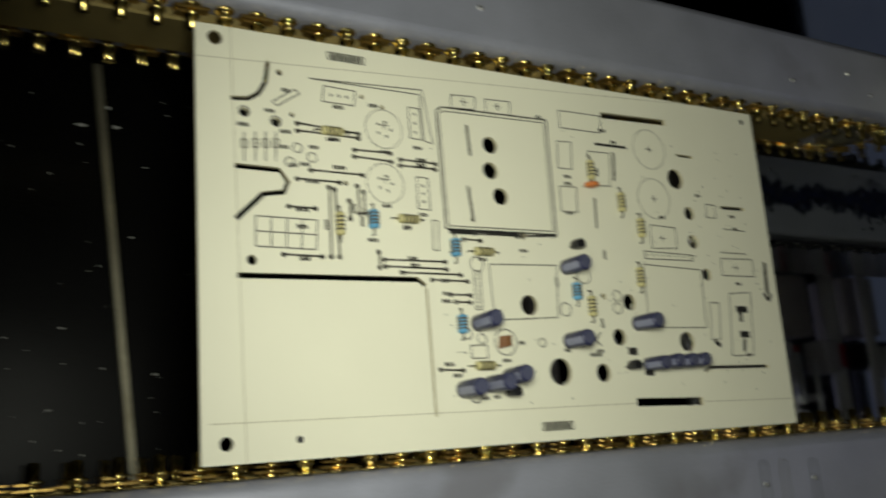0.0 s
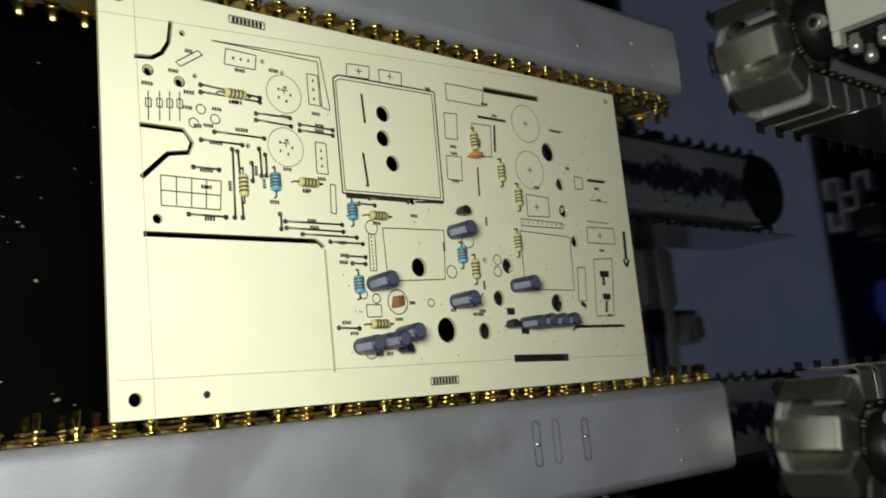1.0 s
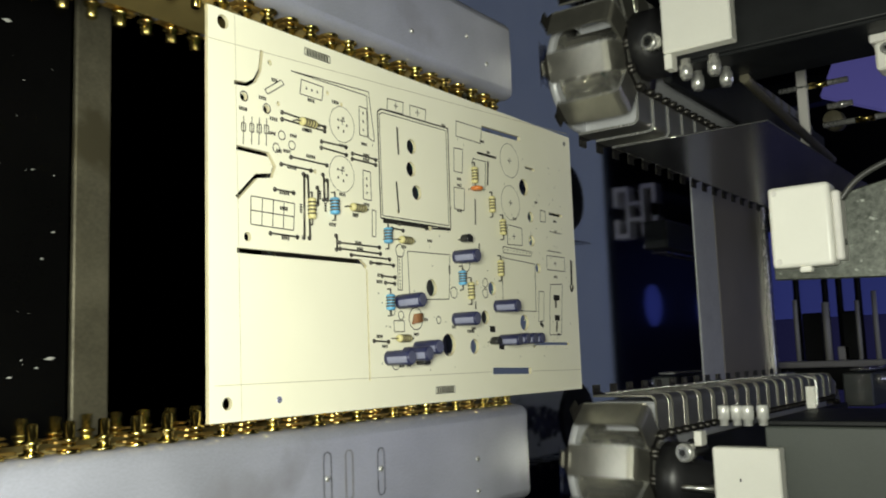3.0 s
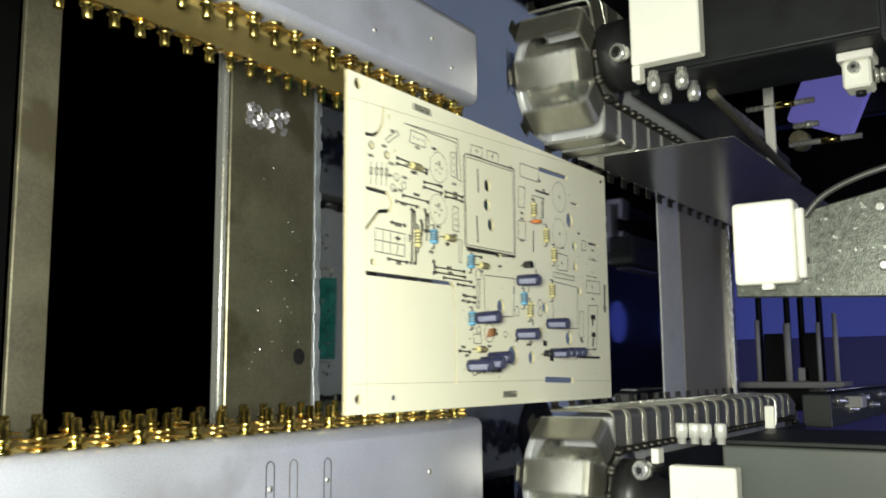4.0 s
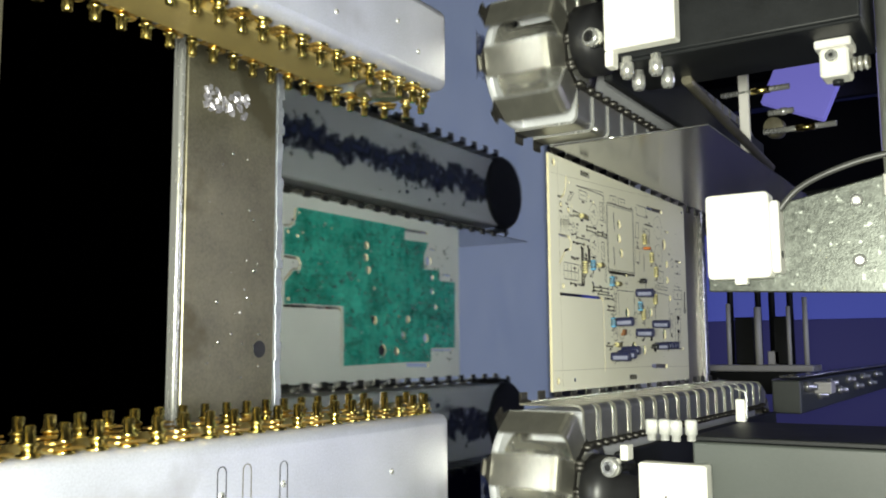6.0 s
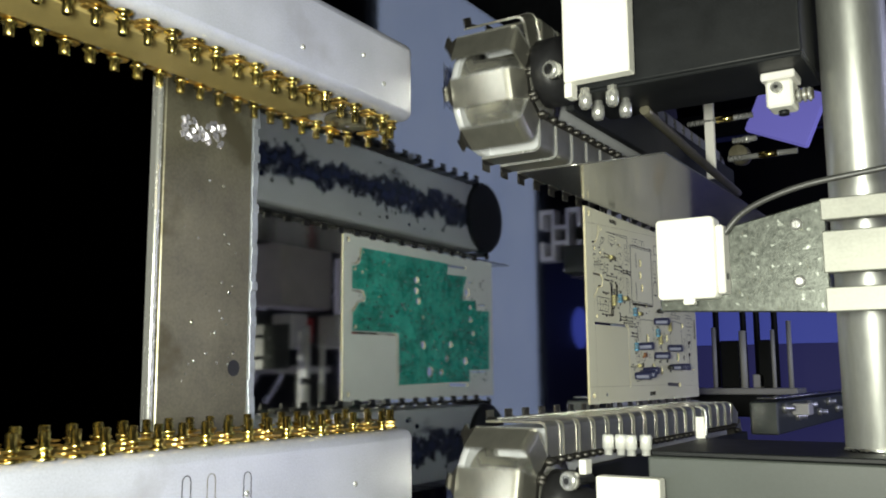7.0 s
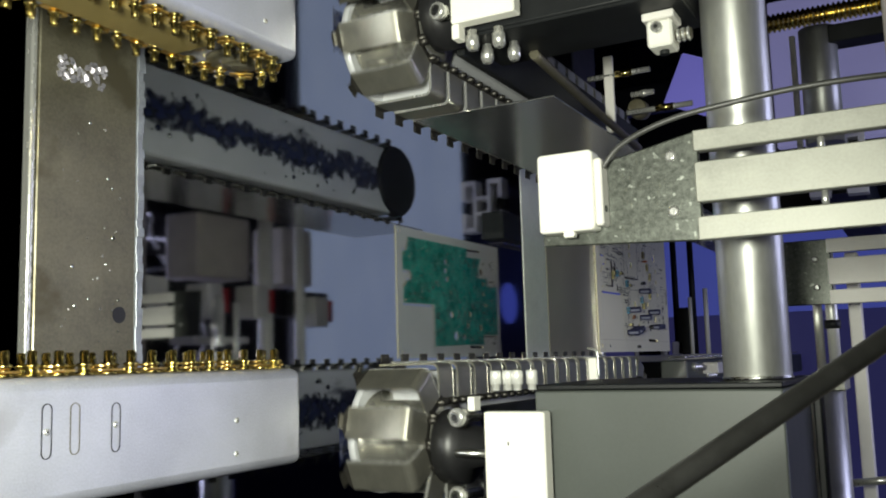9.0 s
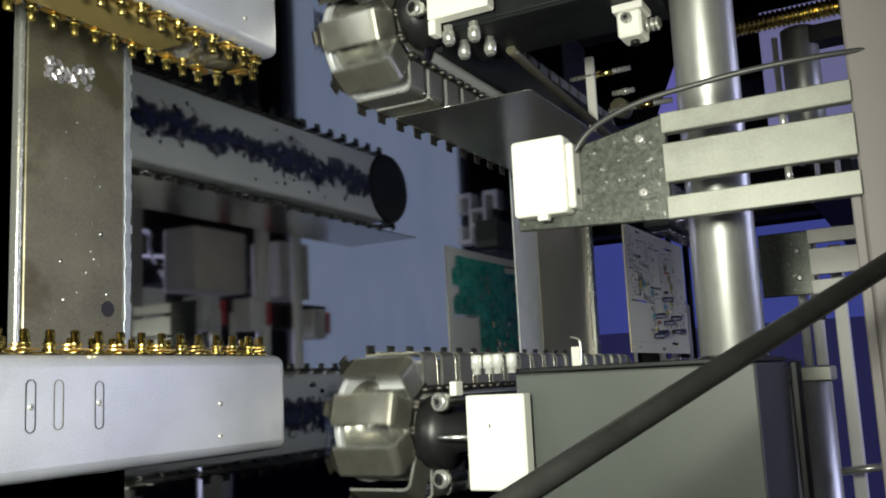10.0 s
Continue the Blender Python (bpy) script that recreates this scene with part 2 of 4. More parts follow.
# ---- mesh helpers ----
def mesh_of(name, bm, mats):
    me = bpy.data.meshes.new(name)
    bm.normal_update()
    bm.to_mesh(me)
    bm.free()
    for m in mats if isinstance(mats, (list, tuple)) else (mats,):
        me.materials.append(m)
    return me


def thing(name, bm, mats, label="", category="", group="", kind=""):
    return tagged(new(name, mesh_of(name, bm, mats)), label, category, group, kind)


def base(name, at, label="", category="", group="", kind=""):
    ob = new(name)
    ob.empty_display_size = 0.01
    ob.location = at
    return tagged(ob, label, category, group, kind)


def part(name, bm, mats, parent, label="", kind=""):
    """A mesh in the parent's own space."""
    ob = tagged(new(name, bm if isinstance(bm, bpy.types.Mesh) else mesh_of(name, bm, mats)), label, kind=kind)
    ob.parent = parent
    return ob


def box(bm, a, b, bevel=0.0, mi=0, seg=1):
    r = bmesh.ops.create_cube(bm, size=1)
    vs = r["verts"]
    for v in vs:
        v.co = Vector([(a[i] + b[i]) / 2 + v.co[i] * abs(b[i] - a[i]) for i in range(3)])
    es = list({e for v in vs for e in v.link_edges})
    fs = list({f for v in vs for f in v.link_faces})
    for f in fs:
        f.material_index = mi
    if bevel:
        for f in bmesh.ops.bevel(bm, geom=es, offset=bevel, segments=seg, affect="EDGES", profile=0.5, material=mi)["faces"]:
            f.material_index = mi
            f.smooth = seg > 1
    return bm


def solid(a, b, bevel=0.0, seg=1):
    return box(bmesh.new(), a, b, bevel, 0, seg)


def lathe(bm, p, axis, profile, seg=16, mi=0):
    """A turned body from p along axis: profile holds (distance along the axis, radius)."""
    ax = Vector(axis).normalized()
    u = ax.orthogonal().normalized()
    w = ax.cross(u)
    rings = []
    for d, r in profile:
        c = Vector(p) + ax * d
        rings.append([bm.verts.new(c + (u * math.cos(2 * math.pi * k / seg) + w * math.sin(2 * math.pi * k / seg)) * r) for k in range(seg)])
    for r0, r1 in zip(rings, rings[1:]):
        for k in range(seg):
            f = bm.faces.new((r0[k], r0[(k + 1) % seg], r1[(k + 1) % seg], r1[k]))
            f.smooth, f.material_index = True, mi
    for ring, flip in ((rings[0], True), (rings[-1], False)):
        f = bm.faces.new(ring[::-1] if flip else ring)
        f.material_index = mi
    return bm


def rod(bm, p0, p1, r, seg=16, mi=0, bevel=0.0):
    d = Vector(p1) - Vector(p0)
    n = d.length
    prof = [(0, r - bevel), (bevel, r), (n - bevel, r), (n, r - bevel)] if bevel else [(0, r), (n, r)]
    return lathe(bm, p0, d, prof, seg, mi)


def tube(bm, pts, r, seg=10, mi=0):
    """A round tube through the points, smoothed."""
    P = [Vector(p) for p in pts]
    fine = []
    for i in range(len(P) - 1):
        a, b, c, d = P[max(i - 1, 0)], P[i], P[i + 1], P[min(i + 2, len(P) - 1)]
        for k in range(8):
            t = k / 8
            fine.append(0.5 * ((2 * b) + (c - a) * t + (2 * a - 5 * b + 4 * c - d) * t * t + (3 * b - a - 3 * c + d) * t ** 3))
    fine.append(P[-1])
    rings, u = [], None
    for i, p in enumerate(fine):
        ax = (fine[min(i + 1, len(fine) - 1)] - fine[max(i - 1, 0)]).normalized()
        u = ax.orthogonal().normalized() if u is None else (u - ax * u.dot(ax)).normalized()
        w = ax.cross(u)
        rings.append([bm.verts.new(p + (u * math.cos(2 * math.pi * k / seg) + w * math.sin(2 * math.pi * k / seg)) * r) for k in range(seg)])
    for r0, r1 in zip(rings, rings[1:]):
        for k in range(seg):
            f = bm.faces.new((r0[k], r0[(k + 1) % seg], r1[(k + 1) % seg], r1[k]))
            f.smooth, f.material_index = True, mi
    bm.faces.new(rings[0][::-1]), bm.faces.new(rings[-1])
    return bm


# ---- the closed machine hall round it all ----
def hall():
    thing("floor", solid((-1.6, -1.2, -0.96), (4.2, 1.6, -0.90), 0), DARK, "dark painted machine floor far below the conveyor", kind="structure")
    thing("ceiling", solid((-1.6, -1.2, 1.0), (4.2, 1.6, 1.06)), DARK, "dark hood roof over the conveyor", kind="structure")
    thing("wall_south", solid((-1.6, -1.26, -0.9), (4.2, -1.2, 1.0)), DARK, "dark painted side wall of the machine", kind="structure")
    thing("wall_north", solid((-1.6, 1.6, -0.9), (4.2, 1.66, 1.0)), DARK, "dark painted side wall of the machine", kind="structure")
    thing("wall_west", solid((-1.66, -1.2, -0.9), (-1.6, 1.6, 1.0)), DARK, "dark wall behind the entry of the machine", kind="structure")
    thing("wall_east", solid((4.2, -1.2, -0.9), (4.26, 1.6, 1.0)), DARK, "dark far wall of the machine tunnel", kind="structure")
    # added sheet: the pit's shade put into its colour, stray light blocked
    thing("pit", solid((-0.6, -0.40, -0.45), (1.30, 0.60, -0.44)), VOID, "near-black sheet standing in for the shade under the entry conveyor", kind="structure")


hall()


# ---- the printed circuit board, which travels ----
BOARD_W, BOARD_H, BOARD_T = 0.2644, 0.145, 0.0016


def loop(bm, pts, z=0.0):
    vs = [bm.verts.new((x, y, z)) for x, y in pts]
    return [bm.edges.new((vs[i], vs[(i + 1) % len(vs)])) for i in range(len(vs))]


def round_hole(c, r, n=16):
    return [(c[0] + r * math.cos(2 * math.pi * k / n), c[1] + r * math.sin(2 * math.pi * k / n)) for k in range(n)]


def slot_outline(path, w):
    """A routed slot of width w along a path."""
    left, right = [], []
    for i, p in enumerate(path):
        a, b = Vector(path[max(i - 1, 0)]), Vector(path[min(i + 1, len(path) - 1)])
        d = (b - a).normalized()
        n = Vector((-d.y, d.x)) * w / 2
        left.append((p[0] + n.x, p[1] + n.y))
        right.append((p[0] - n.x, p[1] - n.y))
    return left + right[::-1]


def circuit_board():
    holes = [
        ((0.0067, 0.1404), .0026), ((0.0078, 0.0062), .0022), ((0.0174, 0.0642), .0017), ((0.1138, 0.1136), .0034), ((0.1130, 0.1032), .0034), ((0.1167, 0.0931), .0034),
        ((0.1253, 0.0781), .0016), ((0.1372, 0.0254), .0052), ((0.1254, 0.0509), .0039), ((0.2101, 0.1082), .0046), ((0.2158, 0.0929), .0030), ((0.2159, 0.0801), .0031),
        ((0.2214, 0.0657), .0027), ((0.1753, 0.0528), .0034), ((0.1681, 0.0385), .0034), ((0.1580, 0.0245), .0036), ((0.2047, 0.0364), .0042), ((0.1620, 0.0549), .0013), ((0.0290, 0.1310), .0011), ((0.0330, 0.1160), .0009), ((0.0162, 0.1150), .0015), ((0.0272, 0.1128), .0015), ((0.0600, 0.1262), .0009), ((0.0680, 0.1232), .0009), ((0.0520, 0.0930), .0009), ((0.1032, 0.0830), .0009),
    ]
    slots = [
        ([(0.0116, 0.1194), (0.0178, 0.1200), (0.0214, 0.1224), (0.0239, 0.1268), (0.0250, 0.1347)], .0016),
        ([(0.0124, 0.0958), (0.0279, 0.0956), (0.0307, 0.0917), (0.0292, 0.0880), (0.0219, 0.0868), (0.0125, 0.0777)], .0018),
        ([(0.0124, 0.0590), (0.0781, 0.0594), (0.0809, 0.0572)], .0019),
        ([(0.1716, 0.1332), (0.2084, 0.1341)], .0027), ([(0.2127, 0.1194), (0.2223, 0.1193)], .0013), ([(0.1733, 0.0125), (0.2093, 0.0116)], .0032),
        ([(0.2125, 0.0237), (0.2162, 0.0255), (0.2519, 0.0253)], .0014), ([(0.2357, 0.0969), (0.2509, 0.0971)], .0016),
    ]
    thin = [([(0.0813, 0.0564), (0.0817, 0.0111)], .0009)]
    root = base("circuit_board", (0, 0, 0), "cream printed circuit board, partly fitted, riding on the chain", "circuit board")
    bm = bmesh.new()
    edges = loop(bm, [(0, 0), (BOARD_W, 0), (BOARD_W, BOARD_H), (0, BOARD_H)])
    for c, r in holes:
        edges += loop(bm, round_hole(c, r))
    for path, w in slots + thin:
        edges += loop(bm, slot_outline(path, w))
    bmesh.ops.triangle_fill(bm, use_beauty=True, use_dissolve=False, edges=edges, normal=(0, 0, 1))
    top = list(bm.faces)
    for f in top:
        if f.normal.z < 0:
            f.normal_flip()
    low = bmesh.ops.extrude_face_region(bm, geom=top)["geom"]
    for g in low:
        if isinstance(g, bmesh.types.BMVert):
            g.co.z -= BOARD_T
    bmesh.ops.recalc_face_normals(bm, faces=list(bm.faces))
    for f in bm.faces:
        f.normal_update()
        f.material_index = 0 if f.normal.z > 0.5 else 2 if f.normal.z < -0.5 else 1
    part("laminate", bm, [BOARD_TOP, BOARD_EDGE, BOARD_UNDER], root, "cream laminate with routed slots and drilled holes")

    # printed legend: lines, boxes and rings of ink
    ink = bmesh.new()

    def line(p, q, w=.0003, m=0):
        a, b = Vector(p), Vector(q)
        w = max(w * 1.35, .00042) if m == 0 else w
        n = Vector((-(b - a).y, (b - a).x)).normalized() * w / 2
        z = 0.00012
        f = ink.faces.new([ink.verts.new((v.x, v.y, z)) for v in (a - n, b - n, b + n, a + n)])
        f.material_index = m

    def outline(pts, w=.0003):
        for i in range(len(pts)):
            line(pts[i], pts[(i + 1) % len(pts)], w)

    def ring(c, r, w=.00025, n=28):
        pts = round_hole(c, r, n)
        for i in range(n):
            line(pts[i], pts[(i + 1) % n], .0003 if r > .006 else w, 2 if r > .006 else 0)

    def bars(c, n, size=.0014, turn=0.0):
        """Unreadable lettering as a row of short bars."""
        for k in range(n):
            d = (k - (n - 1) / 2) * size * 0.72
            x, y = c[0] + d * math.cos(turn), c[1] + d * math.sin(turn)
            px, py = -math.sin(turn) * size / 2, math.cos(turn) * size / 2
            line((x - px, y - py), (x + px, y + py), size * 0.42)

    # score lines where the rims break off
    for p, q in (((0.0024, 0.0124), (0.1726, 0.0121)), ((0.2096, 0.0114), (0.2645, 0.0107)), ((0.0003, 0.1328), (0.2623, 0.1468)), ((0.0120, 0.1450), (0.0140, 0.0005))):
        line(p, q, .00022, 1)
    # heat-sink outline, double
    sink = [(0.0906, 0.1249), (0.0932, 0.1266), (0.1422, 0.1273), (0.1417, 0.0792), (0.0911, 0.0788)]
    outline(sink, .0005)
    outline([(0.0917, 0.1239), (0.0938, 0.1251), (0.1406, 0.1259), (0.1402, 0.0805), (0.0924, 0.0800)], .0002)
    for r in ([(0.0399, 0.1304), (0.0839, 0.1303), (0.0845, 0.1120), (0.0880, 0.1113), (0.0881, 0.1124), (0.0851, 0.1323)], [(0.0452, 0.1284), (0.0574, 0.1280), (0.0566, 0.1223), (0.0444, 0.1224)],
              [(0.0787, 0.1247), (0.0835, 0.1246), (0.0838, 0.1124), (0.0788, 0.1125)], [(0.0803, 0.0978), (0.0850, 0.0976), (0.0852, 0.0855), (0.0801, 0.0856)],
              [(0.0856, 0.0817), (0.0880, 0.0816), (0.0875, 0.0704), (0.0852, 0.0705)], [(0.0190, 0.0791), (0.0407, 0.0789), (0.0399, 0.0686), (0.0188, 0.0688)],
              [(0.1086, 0.0661), (0.1402, 0.0668), (0.1384, 0.0462), (0.1092, 0.0450)], [(0.1852, 0.0689), (0.2180, 0.0676), (0.2167, 0.0424), (0.1846, 0.0424)],
              [(0.1491, 0.1324), (0.1712, 0.1326), (0.1701, 0.1249), (0.1488, 0.1249)], [(0.2311, 0.0732), (0.2508, 0.0735), (0.2510, 0.0656), (0.2306, 0.0655)],
              [(0.2333, 0.0575), (0.2469, 0.0583), (0.2433, 0.0304), (0.2303, 0.0301)], [(0.2207, 0.0532), (0.2262, 0.0533), (0.2245, 0.0375), (0.2190, 0.0371)],
              [(0.1917, 0.0863), (0.2062, 0.0857), (0.2056, 0.0766), (0.1913, 0.0760)], [(0.1867, 0.0746), (0.2141, 0.0740), (0.2140, 0.0715), (0.1868, 0.0714)],
              [(0.1466, 0.1188), (0.1539, 0.1191), (0.1529, 0.1074), (0.1460, 0.1072)], [(0.1456, 0.0996), (0.1542, 0.0998), (0.1534, 0.0892), (0.1452, 0.0892)],
              [(0.0976, 0.1322), (0.1087, 0.1328), (0.1081, 0.1274), (0.0972, 0.1269)], [(0.1133, 0.1325), (0.1251, 0.1329), (0.1245, 0.1273), (0.1133, 0.1268)],
              [(0.1016, 0.0633), (0.1046, 0.0634), (0.1042, 0.0489), (0.1012, 0.0489)], [(0.0978, 0.0357), (0.1048, 0.0358), (0.1049, 0.0311), (0.0981, 0.0310)],
              [(0.1623, 0.1161), (0.1738, 0.1163), (0.1723, 0.1017), (0.1615, 0.1013)], [(0.2263, 0.0978), (0.2319, 0.0976), (0.2315, 0.0918), (0.2258, 0.0915)]):
        outline(r, .00028)
    for y in (0.5,):
        line(tuple(a + (b - a) * y for a, b in zip((0.0190, 0.0791), (0.0188, 0.0688))), tuple(a + (b - a) * y for a, b in zip((0.0407, 0.0789), (0.0399, 0.0686))), .0002)
    for x in (0.25, 0.5, 0.75):
        line(tuple(a + (b - a) * x for a, b in zip((0.0190, 0.0791), (0.0407, 0.0789))), tuple(a + (b - a) * x for a, b in zip((0.0188, 0.0688), (0.0399, 0.0686))), .0002)
    for c, r in (((0.0681, 0.1148), .0074), ((0.0674, 0.0942), .0074), ((0.1966, 0.1204), .0090), ((0.1959, 0.0981), .0090), ((0.1131, 0.0368), .0048), ((0.1531, 0.0631), .0032),
                 ((0.1033, 0.0659), .0028), ((0.1691, 0.0552), .0022), ((0.1687, 0.0501), .0022), ((0.1029, 0.0381), .0018), ((0.0970, 0.0398), .0018), ((0.1298, 0.0365), .0016), ((0.0271, 0.1129), .0018),
                 ((0.0161, 0.1152), .0018), ((0.0345, 0.1041), .0017), ((0.0397, 0.1012), .0017), ((0.0316, 0.0988), .0017), ((0.1424, 0.0494), .0026), ((0.0985, 0.0178), .0026)):
        ring(c, r)
    for c in ((0.0682, 0.1163), (0.0675, 0.0957), (0.1966, 0.1204), (0.1959, 0.0981), (0.1033, 0.1300), (0.1189, 0.1302), (0.1978, 0.0807), (0.2399, 0.0694)):
        line((c[0] - .0016, c[1]), (c[0] + .0016, c[1])), line((c[0], c[1] - .0016), (c[0], c[1] + .0016))
    line((0.0159, 0.1079), (0.0156, 0.0976), .0003)
    outline([(0.0149, 0.1052), (0.0168, 0.1053), (0.0167, 0.1023), (0.0148, 0.1023)], .0003)
    line((0.0198, 0.1084), (0.0195, 0.0980), .0003)
    outline([(0.0188, 0.1057), (0.0207, 0.1057), (0.0206, 0.1027), (0.0187, 0.1027)], .0003)
    line((0.0234, 0.1088), (0.0230, 0.0984), .0003)
    outline([(0.0223, 0.1061), (0.0243, 0.1061), (0.0242, 0.1031), (0.0222, 0.1030)], .0003)
    line((0.0270, 0.1092), (0.0266, 0.0987), .0003)
    outline([(0.0259, 0.1065), (0.0279, 0.1065), (0.0278, 0.1034), (0.0258, 0.1034)], .0003)
    outline([(0.0261, 0.1199), (0.0345, 0.1256), (0.0361, 0.1242), (0.0277, 0.1185)], .0003)
    for c in ((0.0545, 0.1403), (0.1333, 0.0053)):
        outline([(c[0] - .0072, c[1] - .0014), (c[0] + .0072, c[1] - .0014), (c[0] + .0072, c[1] + .0014), (c[0] - .0072, c[1] + .0014)], .0002)
        bars(c, 8, .0022)
    for c, n in (((0.0485, 0.1087), 4), ((0.0497, 0.0985), 5), ((0.0395, 0.0926), 5), ((0.0354, 0.0823), 5), ((0.0351, 0.0764), 4), ((0.0357, 0.0653), 4), ((0.0764, 0.0670), 4), ((0.0773, 0.0645), 4), ((0.0890, 0.0593), 4),
                 ((0.0612, 0.0730), 4), ((0.0747, 0.0781), 3), ((0.0504, 0.1210), 4), ((0.0643, 0.1233), 4), ((0.0310, 0.1247), 3), ((0.0156, 0.1105), 4), ((0.0304, 0.1096), 4), ((0.0330, 0.0979), 3), ((0.0827, 0.1044), 4),
                 ((0.0825, 0.1024), 4), ((0.1712, 0.1261), 4), ((0.1386, 0.1281), 3), ((0.1025, 0.0167), 3), ((0.1485, 0.0352), 4), ((0.1550, 0.0316), 6), ((0.1202, 0.0365), 3), ((0.0883, 0.0291), 4), ((0.0893, 0.0545), 3), ((0.0891, 0.0518), 4),
                 ((0.2427, 0.0873), 3), ((0.2221, 0.0356), 3), ((0.2401, 0.0305), 3), ((0.2221, 0.1014), 3), ((0.1767, 0.1214), 3), ((0.1494, 0.0887), 4), ((0.1073, 0.0169), 3), ((0.1414, 0.0335), 3)):
        bars(c, n)
    for p, q, w in (((0.2588, 0.0724), (0.2579, 0.0580), .0016), ((0.2355, 0.0869), (0.2491, 0.0866), .0003), ((0.2316, 0.0760), (0.2477, 0.0759), .0003), ((0.2364, 0.0505), (0.2432, 0.0505), .0022), ((0.2367, 0.0395), (0.2423, 0.0394), .0022),
                    ((0.2387, 0.0495), (0.2385, 0.0450), .0014), ((0.2391, 0.0375), (0.2379, 0.0320), .0012), ((0.1717, 0.0328), (0.1764, 0.0327), .0022), ((0.1793, 0.0245), (0.1841, 0.0241), .0022), ((0.2207, 0.0368), (0.2239, 0.0344), .0014),
                    ((0.1664, 0.1197), (0.1837, 0.1198), .0009), ((0.1631, 0.0961), (0.1625, 0.0832), .0007), ((0.1761, 0.1170), (0.1748, 0.1044), .0009), ((0.1037, 0.1206), (0.1043, 0.1083), .0008), ((0.1022, 0.0960), (0.1034, 0.0824), .0008),
                    ((0.0925, 0.0778), (0.1235, 0.0782), .0012), ((0.1266, 0.0779), (0.1416, 0.0787), .0007), ((0.1531, 0.0401), (0.1581, 0.0351), .0004), ((0.1588, 0.0405), (0.1529, 0.0347), .0004)):
        line(p, q, w)
    for a in (-1, 1):
        line((0.2579, 0.0546), ((0.2579, 0.0546)[0] + a * .0022, (0.2579, 0.0546)[1] + .0035), .0012)
    rng = random.Random(4)
    for _ in range(110):
        x, y = rng.uniform(.085, .255), rng.uniform(.014, .128)
        if .087 < x < .138 and y > .075:
            continue
        line((x, y), (x + .0004, y), .0005)
    # lettering beside the axial parts and rings
    for c, turn in (((0.0471, 0.1085), 0), ((0.0440, 0.0775), 1), ((0.0545, 0.0840), 1), ((0.0575, 0.0795), 1), ((0.0751, 0.0785), 0), ((0.1060, 0.0678), 0), ((0.1660, 0.1074), 1), ((0.1790, 0.0947), 1), ((0.1882, 0.0842), 1), ((0.1845, 0.0631), 1),
                    ((0.0680, 0.1060), 0), ((0.0674, 0.0858), 0), ((0.0815, 0.1090), 0), ((0.0820, 0.0835), 0), ((0.0250, 0.1165), 0), ((0.0405, 0.1050), 0), ((0.0295, 0.1040), 0), ((0.0370, 0.0985), 0), ((0.2420, 0.0930), 0), ((0.2400, 0.0620), 0),
                    ((0.1500, 0.1040), 0), ((0.1500, 0.1010), 0), ((0.1650, 0.0720), 1), ((0.1395, 0.0600), 1), ((0.1130, 0.0300), 0), ((0.0915, 0.0250), 0), ((0.1250, 0.0720), 0), ((0.1575, 0.0330), 0), ((0.1990, 0.0900), 0), ((0.1600, 0.0440), 1)):
        bars(c, 4, .0013, turn * math.pi / 2)
    # pads of the round and boxed parts
    for cx, cy in ((0.0681, 0.1148), (0.0674, 0.0942)):
        for a in range(5):
            line((cx + .0028 * math.cos(a * 1.257) - .0004, cy + .0028 * math.sin(a * 1.257)), (cx + .0028 * math.cos(a * 1.257) + .0004, cy + .0028 * math.sin(a * 1.257)), .0008)
    for k in range(3):
        for x, y in ((.0480 + k * .0030, .1253), (.0812, .1150 + k * .0036), (.0826, .0885 + k * .0030)):
            line((x - .0004, y), (x + .0004, y), .0008)
    for k in range(9):
        for x, y in ((.0935 + k * .0056, .0790), (.1880 + k * .0031, .0731), (.1028, .0500 + k * .0015)):
            line((x - .0003, y), (x + .0003, y), .0006)
    part("printed_legend", ink, [INK, SCORE, INK_THIN], root, "fine black printed component legend", kind="stuff")

    # wire links: tinned wires bent into the laminate
    links = [((0.0348, 0.1130), (0.0578, 0.1117)), ((0.0347, 0.1103), (0.0577, 0.1100)), ((0.0559, 0.1055), (0.0700, 0.1057)), ((0.0557, 0.1030), (0.0702, 0.1025)), ((0.0740, 0.1037), (0.0886, 0.1034)), ((0.0738, 0.1014), (0.0884, 0.1012)), ((0.0391, 0.0965), (0.0586, 0.0964)),
             ((0.0340, 0.0930), (0.0496, 0.0929)), ((0.0306, 0.0830), (0.0401, 0.0829)), ((0.0455, 0.0909), (0.0451, 0.0663)), ((0.0475, 0.0903), (0.0482, 0.0664)), ((0.0562, 0.0922), (0.0565, 0.0823)), ((0.0529, 0.0866), (0.0529, 0.0801)), ((0.0585, 0.0903), (0.0585, 0.0825)),
             ((0.0282, 0.0664), (0.0418, 0.0662)), ((0.0631, 0.0687), (0.0632, 0.0632)), ((0.0651, 0.0661), (0.0896, 0.0662)), ((0.0654, 0.0637), (0.0900, 0.0635)), ((0.0719, 0.0617), (0.0959, 0.0616)), ((0.0838, 0.0594), (0.0985, 0.0592)), ((0.0909, 0.0542), (0.0993, 0.0541)),
             ((0.0930, 0.0515), (0.0990, 0.0514)), ((0.0847, 0.0272), (0.0939, 0.0268)), ((0.1034, 0.0776), (0.1226, 0.0775)), ((0.0983, 0.0751), (0.1057, 0.0749))]
    for p, q in links:
        bm = bmesh.new()
        d = (Vector(q) - Vector(p)).normalized() * .0006
        rod(bm, (*p, .0006), (*q, .0006), .0004, 6)
        for e in (p, q):
            lathe(bm, (*e, -.0014), (0, 0, 1), [(0, .0004), (.0016, .0010), (.0021, .0006)], 8)
        part("wire_link", bm, WIRE, root)

